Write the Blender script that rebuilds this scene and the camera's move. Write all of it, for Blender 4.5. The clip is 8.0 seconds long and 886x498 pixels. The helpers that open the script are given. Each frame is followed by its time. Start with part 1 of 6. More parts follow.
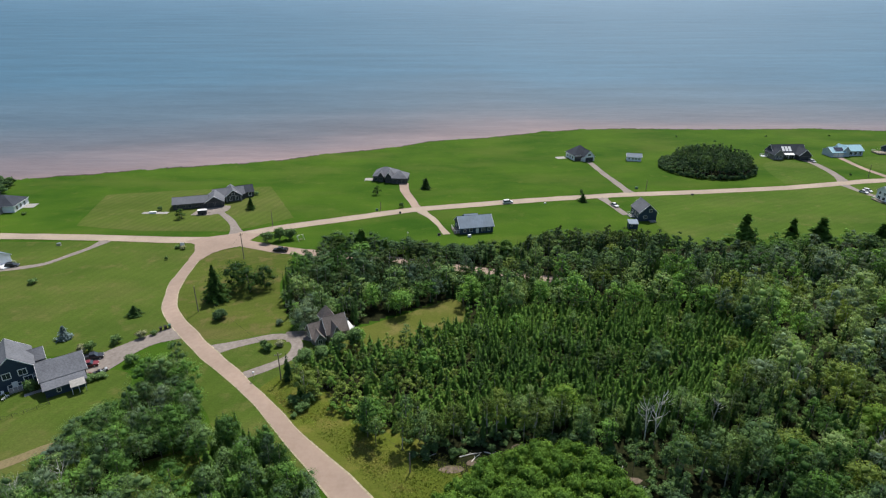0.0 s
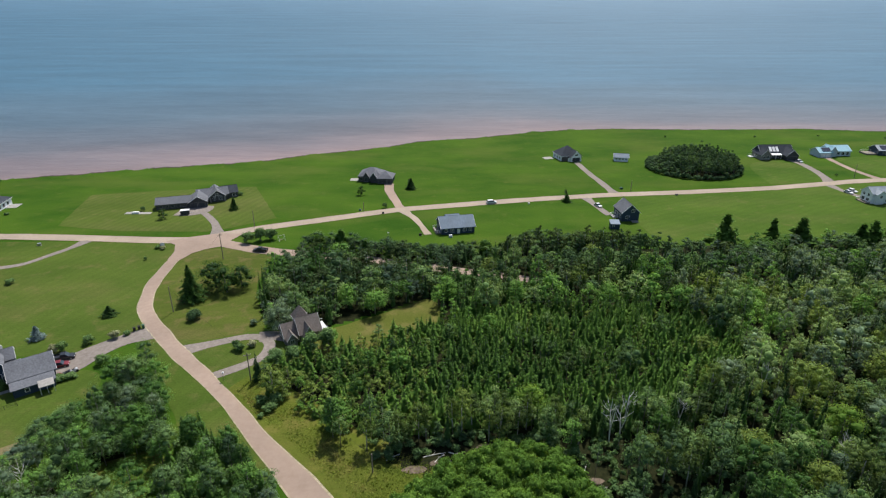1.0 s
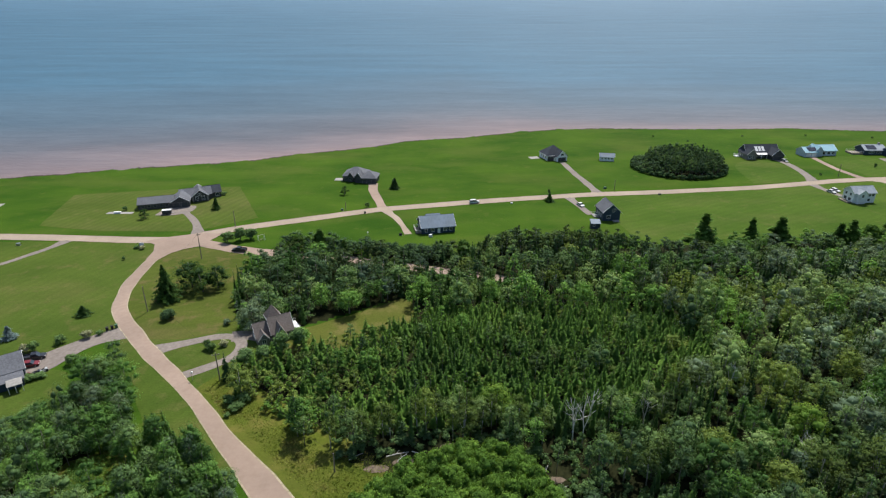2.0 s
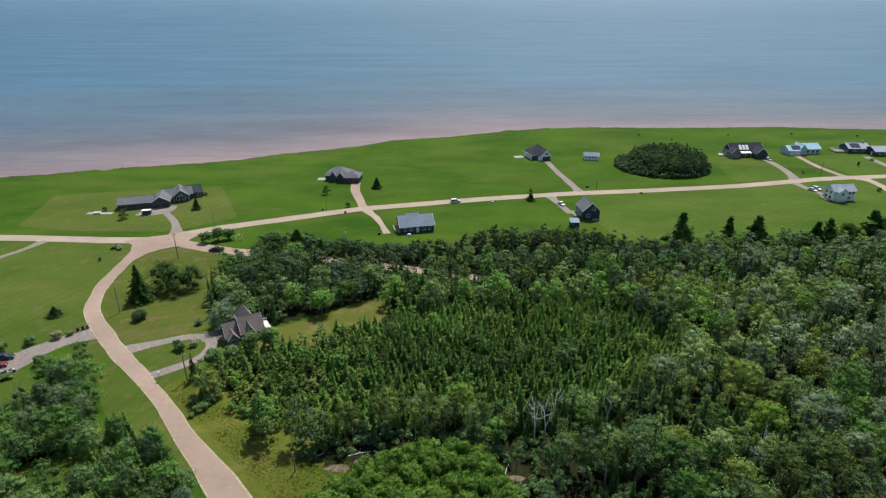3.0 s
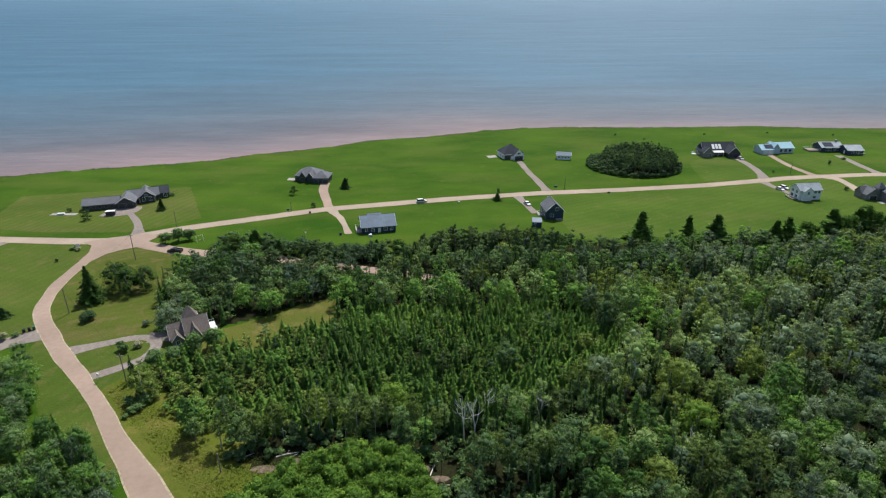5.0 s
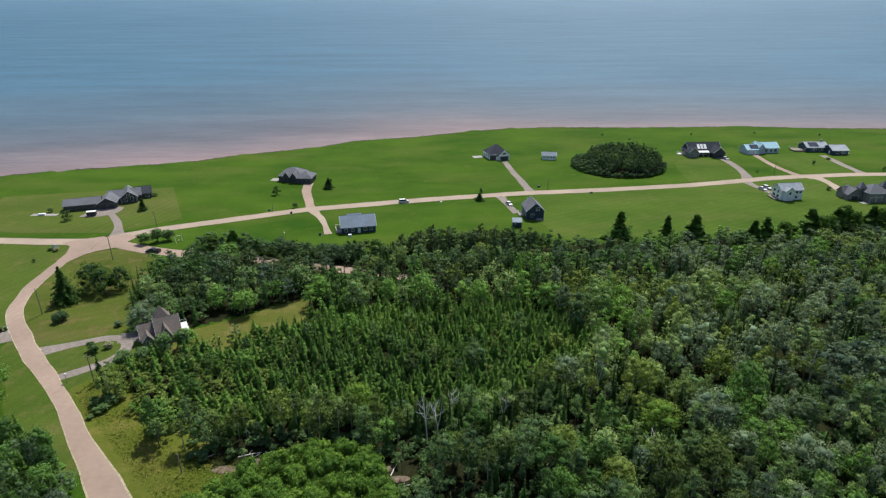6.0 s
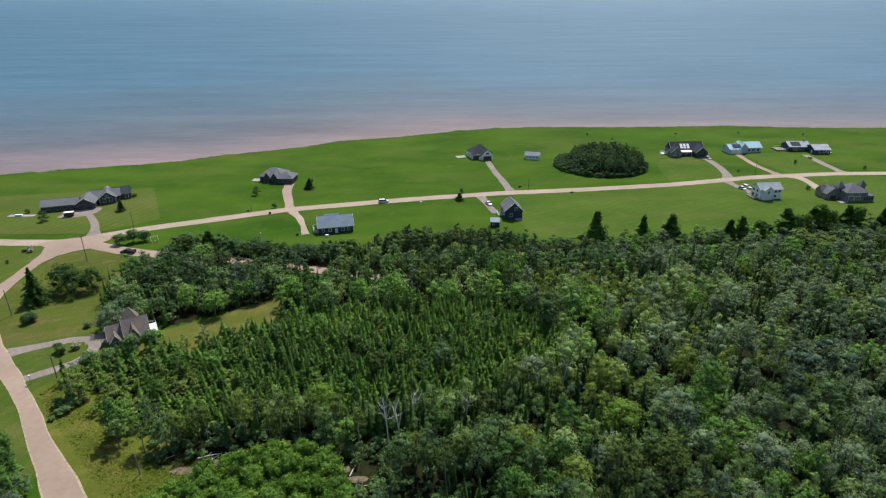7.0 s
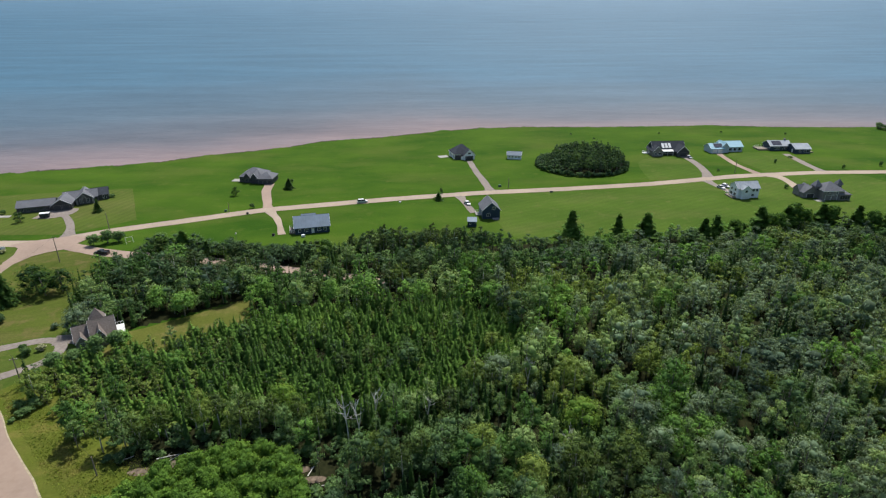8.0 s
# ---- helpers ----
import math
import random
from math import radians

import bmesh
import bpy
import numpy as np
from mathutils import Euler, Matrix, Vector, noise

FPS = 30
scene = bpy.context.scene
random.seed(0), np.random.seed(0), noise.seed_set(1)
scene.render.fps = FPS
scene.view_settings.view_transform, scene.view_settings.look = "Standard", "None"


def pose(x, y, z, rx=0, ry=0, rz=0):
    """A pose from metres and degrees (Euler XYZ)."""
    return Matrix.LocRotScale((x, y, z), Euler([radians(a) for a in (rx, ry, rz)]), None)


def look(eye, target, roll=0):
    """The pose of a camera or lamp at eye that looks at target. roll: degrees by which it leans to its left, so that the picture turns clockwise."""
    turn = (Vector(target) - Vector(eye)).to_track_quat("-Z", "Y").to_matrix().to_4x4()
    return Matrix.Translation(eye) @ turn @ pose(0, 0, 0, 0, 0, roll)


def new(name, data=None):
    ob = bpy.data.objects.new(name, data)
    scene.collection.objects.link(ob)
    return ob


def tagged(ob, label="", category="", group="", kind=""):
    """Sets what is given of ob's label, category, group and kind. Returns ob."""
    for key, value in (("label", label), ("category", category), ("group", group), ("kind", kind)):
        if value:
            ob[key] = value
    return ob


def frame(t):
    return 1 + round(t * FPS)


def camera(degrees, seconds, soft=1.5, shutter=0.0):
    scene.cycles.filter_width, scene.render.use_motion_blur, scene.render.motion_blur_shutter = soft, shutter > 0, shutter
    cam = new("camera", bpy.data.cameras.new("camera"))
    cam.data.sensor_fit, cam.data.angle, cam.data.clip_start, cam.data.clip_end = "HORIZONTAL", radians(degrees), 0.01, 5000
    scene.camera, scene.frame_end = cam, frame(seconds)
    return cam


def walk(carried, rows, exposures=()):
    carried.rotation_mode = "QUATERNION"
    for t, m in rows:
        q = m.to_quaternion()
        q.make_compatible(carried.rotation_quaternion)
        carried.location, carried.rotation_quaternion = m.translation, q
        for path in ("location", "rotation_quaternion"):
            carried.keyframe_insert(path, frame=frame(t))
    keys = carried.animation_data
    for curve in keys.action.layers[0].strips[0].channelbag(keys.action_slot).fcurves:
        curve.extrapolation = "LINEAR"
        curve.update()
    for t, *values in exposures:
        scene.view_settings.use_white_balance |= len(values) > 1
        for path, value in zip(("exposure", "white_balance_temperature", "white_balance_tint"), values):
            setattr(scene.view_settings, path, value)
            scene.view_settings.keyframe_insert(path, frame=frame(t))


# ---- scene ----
cam = camera(74.0, 8.0, 1.2)
PATH = [
    (0, (-0.288, -0.201, 92.27), (-0.284, 1.635, 91.476), 0.0),
    (0.5, (3.57, -0.173, 92.222), (3.575, 1.663, 91.429), 0.0),
    (1, (7.56, -0.132, 92.153), (7.564, 1.705, 91.36), 0.0),
    (1.5, (11.429, -0.233, 92.166), (11.434, 1.603, 91.373), -0.0),
    (3, (23.478, -0.426, 92.113), (23.492, 1.409, 91.318), -0.1),
    (3.5, (27.364, -0.392, 92.234), (27.381, 1.442, 91.437), -0.2),
    (4, (31.163, -0.432, 92.206), (31.181, 1.403, 91.41), -0.2),
    (4.5, (34.976, -0.452, 92.16), (34.995, 1.383, 91.364), -0.2),
    (6, (46.82, -0.676, 92.114), (46.844, 1.159, 91.319), -0.2),
    (6.5, (50.842, -0.727, 92.161), (50.872, 1.108, 91.365), -0.2),
    (7, (54.766, -0.743, 92.024), (54.802, 1.092, 91.229), -0.2),
    (7.5, (58.733, -0.87, 91.973), (58.777, 0.965, 91.177), -0.2),
    (8, (62.581, -0.98, 91.729), (62.633, 0.855, 90.935), -0.2),
]
walk(cam, [(t, look(eye, target, roll)) for t, eye, target, roll in PATH])

# ---- world, sun, exposure ----
SUN_AZ, SUN_EL = 18.0, 58.0
world = bpy.data.worlds.new("sky")
scene.world = world
world.use_nodes = True
sky = world.node_tree.nodes.new("ShaderNodeTexSky")
sky.sky_type, sky.sun_disc = "NISHITA", False
sky.sun_elevation, sky.sun_rotation = radians(SUN_EL), radians(SUN_AZ)
sky.air_density, sky.dust_density, sky.ozone_density = 1.0, 1.5, 1.0
background = world.node_tree.nodes["Background"]
background.inputs["Strength"].default_value = 0.079
world.node_tree.links.new(sky.outputs[0], background.inputs["Color"])
sun = new("sun", bpy.data.lights.new("sun", "SUN"))
sun.data.energy, sun.data.angle, sun.data.color = 3.28, radians(0.6), (1.0, 0.955, 0.89)
sun_way = Vector((math.sin(radians(SUN_AZ)) * math.cos(radians(SUN_EL)), math.cos(radians(SUN_AZ)) * math.cos(radians(SUN_EL)), math.sin(radians(SUN_EL))))
sun.matrix_basis = look(sun_way * 300, (0, 0, 0))
scene.view_settings.exposure = 0.72


# ---- materials ----
def shader(name):
    m = bpy.data.materials.new(name)
    m.use_nodes = True
    return m, m.node_tree.nodes, m.node_tree.links, m.node_tree.nodes["Principled BSDF"]


def ramp(nodes, stops):
    r = nodes.new("ShaderNodeValToRGB")
    while len(r.color_ramp.elements) < len(stops):
        r.color_ramp.elements.new(0.5)
    for e, (at, c) in zip(r.color_ramp.elements, stops):
        e.position, e.color = at, (*c, 1)
    return r


def place_noise(nodes, links, scale, detail=4.0, stretch=(1, 1, 1), rough=0.6):
    geo, mp, nz = nodes.new("ShaderNodeNewGeometry"), nodes.new("ShaderNodeMapping"), nodes.new("ShaderNodeTexNoise")
    mp.inputs["Scale"].default_value = stretch
    nz.inputs["Scale"].default_value, nz.inputs["Detail"].default_value, nz.inputs["Roughness"].default_value = scale, detail, rough
    links.new(geo.outputs["Position"], mp.inputs["Vector"])
    links.new(mp.outputs[0], nz.inputs["Vector"])
    return nz


def mixed(nodes, links, how, fac, a, b):
    x = nodes.new("ShaderNodeMix")
    x.data_type, x.blend_type = "RGBA", how
    for sock, v in ((x.inputs[0], fac), (x.inputs[6], a), (x.inputs[7], b)):
        if isinstance(v, (int, float)):
            sock.default_value = v
        elif isinstance(v, tuple):
            sock.default_value = (*v, 1)
        else:
            links.new(v, sock)
    return x.outputs[2]


def bumped(nodes, links, bsdf, height, strength, distance):
    b = nodes.new("ShaderNodeBump")
    b.inputs["Strength"].default_value, b.inputs["Distance"].default_value = strength, distance
    links.new(height, b.inputs["Height"])
    links.new(b.outputs[0], bsdf.inputs["Normal"])


def surface(name, low, high, scale=3.0, roughness=0.8, broad=0.12, metal=0.0, relief=0.3, depth=0.02, stretch=(1, 1, 1), spec=0.3):
    """A surface with fine grain between two colours and broad, faint wear."""
    m, nodes, links, bsdf = shader(name)
    fine = place_noise(nodes, links, scale, 5.0, stretch)
    wide = place_noise(nodes, links, broad, 3.0)
    r = ramp(nodes, [(0.3, low), (0.7, high)])
    links.new(fine.outputs[0], r.inputs[0])
    w = ramp(nodes, [(0.3, (0.82, 0.82, 0.82)), (0.7, (1.08, 1.08, 1.08))])
    links.new(wide.outputs[0], w.inputs[0])
    links.new(mixed(nodes, links, "MULTIPLY", 1.0, r.outputs[0], w.outputs[0]), bsdf.inputs["Base Color"])
    bsdf.inputs["Roughness"].default_value, bsdf.inputs["Metallic"].default_value = roughness, metal
    bsdf.inputs["Specular IOR Level"].default_value = spec
    bumped(nodes, links, bsdf, fine.outputs[0], relief, depth)
    return m


def grass(name, dark, light, dry, dryness=0.6, stripe=0.0, stripe_turn=0.0):
    m, nodes, links, bsdf = shader(name)
    broad = place_noise(nodes, links, 0.022, 4.0, (1, 1.6, 1))
    mid = place_noise(nodes, links, 0.16, 5.0)
    fine = place_noise(nodes, links, 1.7, 6.0)
    r1 = ramp(nodes, [(0.32, dark), (0.68, light)])
    links.new(broad.outputs[0], r1.inputs[0])
    r2 = ramp(nodes, [(dryness, (0, 0, 0)), (dryness + 0.16, (0.75, 0.75, 0.75))])
    links.new(mid.outputs[0], r2.inputs[0])
    c = mixed(nodes, links, "MIX", r2.outputs[0], r1.outputs[0], dry)
    tan = place_noise(nodes, links, 0.017, 5.0, (1, 2.2, 1), 0.55)
    r5 = ramp(nodes, [(0.50, (0, 0, 0)), (0.66, (0.5, 0.5, 0.5))])
    links.new(tan.outputs[0], r5.inputs[0])
    c = mixed(nodes, links, "MIX", r5.outputs[0], c, dry)
    r3 = ramp(nodes, [(0.25, (0.7, 0.7, 0.7)), (0.75, (1.25, 1.25, 1.25))])
    links.new(fine.outputs[0], r3.inputs[0])
    c = mixed(nodes, links, "MULTIPLY", 0.8, c, r3.outputs[0])
    if stripe:
        geo, mp, wv = nodes.new("ShaderNodeNewGeometry"), nodes.new("ShaderNodeMapping"), nodes.new("ShaderNodeTexWave")
        mp.inputs["Rotation"].default_value = (0, 0, radians(stripe_turn))
        wv.inputs["Scale"].default_value, wv.inputs["Distortion"].default_value = 0.09, 6.0
        wv.inputs["Detail Scale"].default_value = 0.4
        links.new(geo.outputs["Position"], mp.inputs[0])
        links.new(mp.outputs[0], wv.inputs[0])
        r4 = ramp(nodes, [(0.2, (1 - stripe,) * 3), (0.8, (1 + stripe,) * 3)])
        links.new(wv.outputs[0], r4.inputs[0])
        c = mixed(nodes, links, "MULTIPLY", 1.0, c, r4.outputs[0])
    links.new(c, bsdf.inputs["Base Color"])
    bsdf.inputs["Roughness"].default_value, bsdf.inputs["Specular IOR Level"].default_value = 0.95, 0.04
    bumped(nodes, links, bsdf, fine.outputs[0], 0.5, 0.12)
    return m


def leaves(name, stops, through_light=0.3, spread=0.45):
    """Foliage: tint picks the green, lowered in crown cores for inner shade; each leaf clump varies in lightness, and
    light comes through.
    """
    m, nodes, links, bsdf = shader(name)
    at, geo, info = nodes.new("ShaderNodeAttribute"), nodes.new("ShaderNodeNewGeometry"), nodes.new("ShaderNodeObjectInfo")
    at.attribute_name = "tint"
    add = nodes.new("ShaderNodeMath")
    add.operation = "MULTIPLY_ADD"
    add.inputs[1].default_value = 0.12
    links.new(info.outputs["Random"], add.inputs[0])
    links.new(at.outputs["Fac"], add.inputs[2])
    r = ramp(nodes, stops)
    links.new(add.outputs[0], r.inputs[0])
    v = ramp(nodes, [(0.0, (1 - spread,) * 3), (1.0, (1 + spread,) * 3)])
    links.new(geo.outputs["Random Per Island"], v.inputs[0])
    c = mixed(nodes, links, "MULTIPLY", 1.0, r.outputs[0], v.outputs[0])
    links.new(c, bsdf.inputs["Base Color"])
    bsdf.inputs["Roughness"].default_value, bsdf.inputs["Specular IOR Level"].default_value = 0.75, 0.06
    tr, mx = nodes.new("ShaderNodeBsdfTranslucent"), nodes.new("ShaderNodeMixShader")
    warm = mixed(nodes, links, "MULTIPLY", 1.0, c, (1.45, 1.35, 0.7))
    links.new(warm, tr.inputs["Color"])
    mx.inputs[0].default_value = through_light
    links.new(bsdf.outputs[0], mx.inputs[1])
    links.new(tr.outputs[0], mx.inputs[2])
    links.new(mx.outputs[0], nodes["Material Output"].inputs[0])
    return m


GRASS = grass("meadow_grass", (0.025, 0.068, 0.0055), (0.056, 0.108, 0.0100), (0.082, 0.108, 0.020), 0.58)
LAWN = grass("mown_lawn", (0.045, 0.078, 0.012), (0.075, 0.111, 0.019), (0.108, 0.108, 0.034), 0.54, 0.03, 20)
LAWN_CROSS = grass("striped_lawn", (0.043, 0.085, 0.011), (0.071, 0.119, 0.017), (0.096, 0.113, 0.030), 0.56, 0.03, 62)
LAWN_PALE = grass("pale_lawn", (0.058, 0.088, 0.015), (0.080, 0.112, 0.021), (0.104, 0.110, 0.034), 0.55, 0.05, 20)
LAWN_WORN = grass("worn_lawn", (0.058, 0.081, 0.014), (0.080, 0.104, 0.019), (0.130, 0.104, 0.044), 0.51, 0.03, 62)
WEEDS = grass("weedy_grass", (0.058, 0.082, 0.011), (0.098, 0.122, 0.018), (0.15, 0.135, 0.036), 0.50)
DRY = grass("dry_grass", (0.078, 0.096, 0.018), (0.108, 0.116, 0.026), (0.150, 0.130, 0.046), 0.50)
# Near-black litter: the shade under the crowns is put into this colour.
SHADED_FLOOR = surface("forest_floor", (0.010, 0.014, 0.006), (0.030, 0.032, 0.014), 0.7, 0.95, 0.1, relief=0.6, depth=0.2, spec=0.02)
GRAVEL = surface("pink_gravel", (0.276, 0.203, 0.157), (0.312, 0.238, 0.189), 0.7, 0.92, 0.05, relief=0.12, depth=0.02)
GRAVEL_PALE = surface("pale_gravel", (0.285, 0.228, 0.172), (0.365, 0.30, 0.235), 1.1, 0.92, 0.05, relief=0.3, depth=0.03)
GRAVEL_GREY = surface("grey_gravel", (0.165, 0.140, 0.122), (0.255, 0.222, 0.196), 0.9, 0.92, 0.08, relief=0.3, depth=0.03)
ROAD_EDGE = surface("verge_sand", (0.21, 0.19, 0.11), (0.46, 0.39, 0.28), 0.9, 0.95, 0.10, relief=0.3, depth=0.03)
TAN = grass("worn_tan_turf", (0.115, 0.105, 0.045), (0.16, 0.135, 0.068), (0.20, 0.16, 0.09), 0.45)
SOIL = surface("bare_tan_soil", (0.08, 0.06, 0.042), (0.20, 0.155, 0.115), 1.6, 0.95, 0.3, relief=0.6, depth=0.1)
CLIFF = surface("red_sandstone", (0.092, 0.031, 0.020), (0.184, 0.075, 0.046), 0.8, 0.9, 0.08, relief=0.7, depth=0.4, stretch=(1, 1, 4))
BARK = surface("grey_bark", (0.10, 0.085, 0.07), (0.34, 0.32, 0.29), 2.5, 0.9, 0.2)
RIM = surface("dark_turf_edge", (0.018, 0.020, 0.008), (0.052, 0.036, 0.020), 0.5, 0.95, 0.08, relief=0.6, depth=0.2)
BIRCH = surface("pale_birch_bark", (0.30, 0.29, 0.27), (0.60, 0.58, 0.55), 2.5, 0.85, 0.3, stretch=(1, 1, 4))
DEADWOOD = surface("bleached_deadwood", (0.50, 0.48, 0.45), (0.74, 0.71, 0.66), 3.0, 0.85, 0.3)
LEAF = leaves("broad_leaves", [(0.0, (0.051, 0.093, 0.048)), (0.35, (0.095, 0.168, 0.061)), (0.7, (0.155, 0.252, 0.083)), (1.0, (0.240, 0.338, 0.120))], 0.25, 0.26)
YOUNG = leaves("young_growth", [(0.0, (0.036, 0.074, 0.020)), (0.5, (0.076, 0.156, 0.028)), (1.0, (0.128, 0.228, 0.040))], 0.24, 0.24)
NEEDLE = leaves("spruce_needles", [(0.0, (0.032, 0.064, 0.028)), (0.5, (0.074, 0.152, 0.031)), (1.0, (0.132, 0.238, 0.040))], 0.4, 0.35)
SILVER = leaves("silvery_leaves", [(0.0, (0.075, 0.123, 0.083)), (1.0, (0.199, 0.277, 0.159))], 0.35)
OLIVE = leaves("olive_leaves", [(0.0, (0.053, 0.085, 0.031)), (0.5, (0.106, 0.162, 0.039)), (1.0, (0.202, 0.275, 0.062))], 0.25, 0.26)
EMERALD = leaves("emerald_leaves", [(0.0, (0.054, 0.117, 0.034)), (0.5, (0.097, 0.201, 0.044)), (1.0, (0.188, 0.347, 0.074))], 0.25, 0.26)
THICKET_LEAF = leaves("thicket_leaves", [(0.0, (0.066, 0.140, 0.027)), (0.6, (0.121, 0.225, 0.038)), (1.0, (0.182, 0.290, 0.053))], 0.35, 0.28)
BLUE_NEEDLE = leaves("blue_needles", [(0.0, (0.10, 0.15, 0.15)), (1.0, (0.20, 0.27, 0.26))], 0.15)
FLOWER = leaves("pale_blossom", [(0.0, (0.22, 0.25, 0.12)), (1.0, (0.40, 0.40, 0.25))], 0.2)

WHITE = surface("white_paint", (0.72, 0.72, 0.71), (0.83, 0.83, 0.82), 2.0, 0.55, 0.2, relief=0.05)
SIDING_WHITE = surface("white_siding", (0.70, 0.73, 0.76), (0.82, 0.84, 0.86), 3.0, 0.6, 0.25, relief=0.1, stretch=(0.3, 0.3, 6))
SIDING_NAVY = surface("navy_siding", (0.022, 0.040, 0.068), (0.042, 0.066, 0.102), 3.0, 0.6, 0.25, relief=0.1, stretch=(0.3, 0.3, 6))
SIDING_DARK = surface("charcoal_siding", (0.035, 0.038, 0.042), (0.07, 0.072, 0.076), 3.0, 0.65, 0.25, relief=0.1, stretch=(0.3, 0.3, 6))
SIDING_GREY = surface("grey_shingle_siding", (0.15, 0.145, 0.135), (0.25, 0.24, 0.225), 3.0, 0.75, 0.25, relief=0.15)
SIDING_BLUE = surface("pale_blue_siding", (0.36, 0.44, 0.52), (0.50, 0.57, 0.64), 3.0, 0.6, 0.25, relief=0.1, stretch=(0.3, 0.3, 6))
SHINGLE_DARK = surface("charcoal_shingles", (0.030, 0.036, 0.047), (0.060, 0.068, 0.082), 2.2, 0.85, 0.22, relief=0.4, depth=0.03, spec=0.1)
SHINGLE_GREY = surface("grey_shingles", (0.105, 0.110, 0.125), (0.17, 0.178, 0.196), 2.2, 0.85, 0.22, relief=0.4, depth=0.03, spec=0.1)
SHINGLE_BROWN = surface("brown_shingles", (0.135, 0.115, 0.102), (0.225, 0.192, 0.172), 2.2, 0.85, 0.22, relief=0.4, depth=0.03, spec=0.1)
METAL_ROOF = surface("blue_grey_metal_roof", (0.095, 0.145, 0.200), (0.132, 0.185, 0.245), 1.0, 0.6, 0.3, 0.0, relief=0.15, stretch=(4, 0.3, 1))
METAL_PALE = surface("pale_grey_metal_roof", (0.24, 0.28, 0.32), (0.32, 0.36, 0.40), 1.0, 0.6, 0.3, 0.0, relief=0.15, stretch=(4, 0.3, 1))
METAL_TEAL = surface("pale_teal_metal_roof", (0.23, 0.42, 0.50), (0.31, 0.50, 0.58), 1.0, 0.6, 0.3, 0.0, relief=0.15, stretch=(4, 0.3, 1))
CONCRETE = surface("pale_concrete", (0.258, 0.247, 0.230), (0.345, 0.333, 0.310), 1.2, 0.85, 0.3)
WOOD_POLE = surface("weathered_pole_wood", (0.15, 0.12, 0.09), (0.30, 0.26, 0.21), 4.0, 0.85, 0.5, stretch=(4, 4, 0.5))
STONE = surface("grey_stone_facing", (0.16, 0.15, 0.14), (0.32, 0.31, 0.29), 2.5, 0.8, 0.5, relief=0.5, depth=0.05)
RUBBER = surface("black_rubber", (0.012, 0.012, 0.012), (0.03, 0.03, 0.03), 5.0, 0.8, 1.0)
STEEL = surface("brushed_steel", (0.45, 0.45, 0.46), (0.6, 0.6, 0.61), 5.0, 0.35, 1.0, 0.9)
SOLAR = surface("dark_solar_glass", (0.012, 0.016, 0.03), (0.03, 0.036, 0.055), 1.5, 0.15, 0.5, 0.0, relief=0.0, spec=0.6)
GREEN_BOX = surface("green_enamel", (0.03, 0.09, 0.05), (0.05, 0.13, 0.07), 4.0, 0.5, 1.0)


def enamel(name, colour):
    return surface(name, tuple(c * 0.85 for c in colour), colour, 1.0, 0.28, 0.5, relief=0.02, spec=0.5)


PAINT = {n: enamel(n + "_car_paint", c) for n, c in (("white", (0.75, 0.75, 0.75)), ("black", (0.02, 0.022, 0.028)), ("red", (0.16, 0.015, 0.02)), ("silver", (0.45, 0.46, 0.48)), ("navy", (0.02, 0.03, 0.055)), ("yellow", (0.65, 0.55, 0.05)))}
GLASS, _n, _l, _b = shader("window_glass")
_b.inputs["Base Color"].default_value, _b.inputs["Roughness"].default_value = (0.03, 0.04, 0.05, 1), 0.08
_z = place_noise(_n, _l, 0.6, 2.0)
bumped(_n, _l, _b, _z.outputs[0], 0.05, 0.05)

SEA, _n, _l, _b = shader("sea_water")
_at = _n.new("ShaderNodeAttribute")
_at.attribute_name = "offing"
_streak = place_noise(_n, _l, 0.0035, 4.0, (1, 3.2, 1))
_add = _n.new("ShaderNodeMath")
_add.operation = "MULTIPLY_ADD"
_add.inputs[1].default_value = 0.08
_l.new(_streak.outputs[0], _add.inputs[0])
_l.new(_at.outputs["Fac"], _add.inputs[2])
# The last stop is paler: distance haze put into the far water's colour.
_r = ramp(_n, [(0.035, (0.265, 0.185, 0.171)), (0.075, (0.186, 0.145, 0.149)), (0.145, (0.110, 0.118, 0.138)), (0.25, (0.075, 0.116, 0.152)), (0.54, (0.050, 0.124, 0.185)), (1.0, (0.073, 0.156, 0.226))])
_l.new(_add.outputs[0], _r.inputs[0])
_wide = place_noise(_n, _l, 0.006, 5.0, (0.6, 3.0, 1))
_w = ramp(_n, [(0.33, (0.80, 0.82, 0.84)), (0.67, (1.12, 1.11, 1.10))])
_l.new(_wide.outputs[0], _w.inputs[0])
_rip = place_noise(_n, _l, 0.11, 4.0, (0.4, 1.5, 1))
_w2 = ramp(_n, [(0.35, (0.90, 0.90, 0.91)), (0.65, (1.08, 1.08, 1.07))])
_l.new(_rip.outputs[0], _w2.inputs[0])
_tone = mixed(_n, _l, "MULTIPLY", 1.0, _w.outputs[0], _w2.outputs[0])
_l.new(mixed(_n, _l, "MULTIPLY", 1.0, _r.outputs[0], _tone), _b.inputs["Base Color"])
_b.inputs["Roughness"].default_value, _b.inputs["IOR"].default_value, _b.inputs["Specular IOR Level"].default_value = 0.55, 1.33, 0.22
_chop = place_noise(_n, _l, 0.22, 5.0, (0.6, 1.4, 1))
bumped(_n, _l, _b, _chop.outputs[0], 0.35, 0.8)


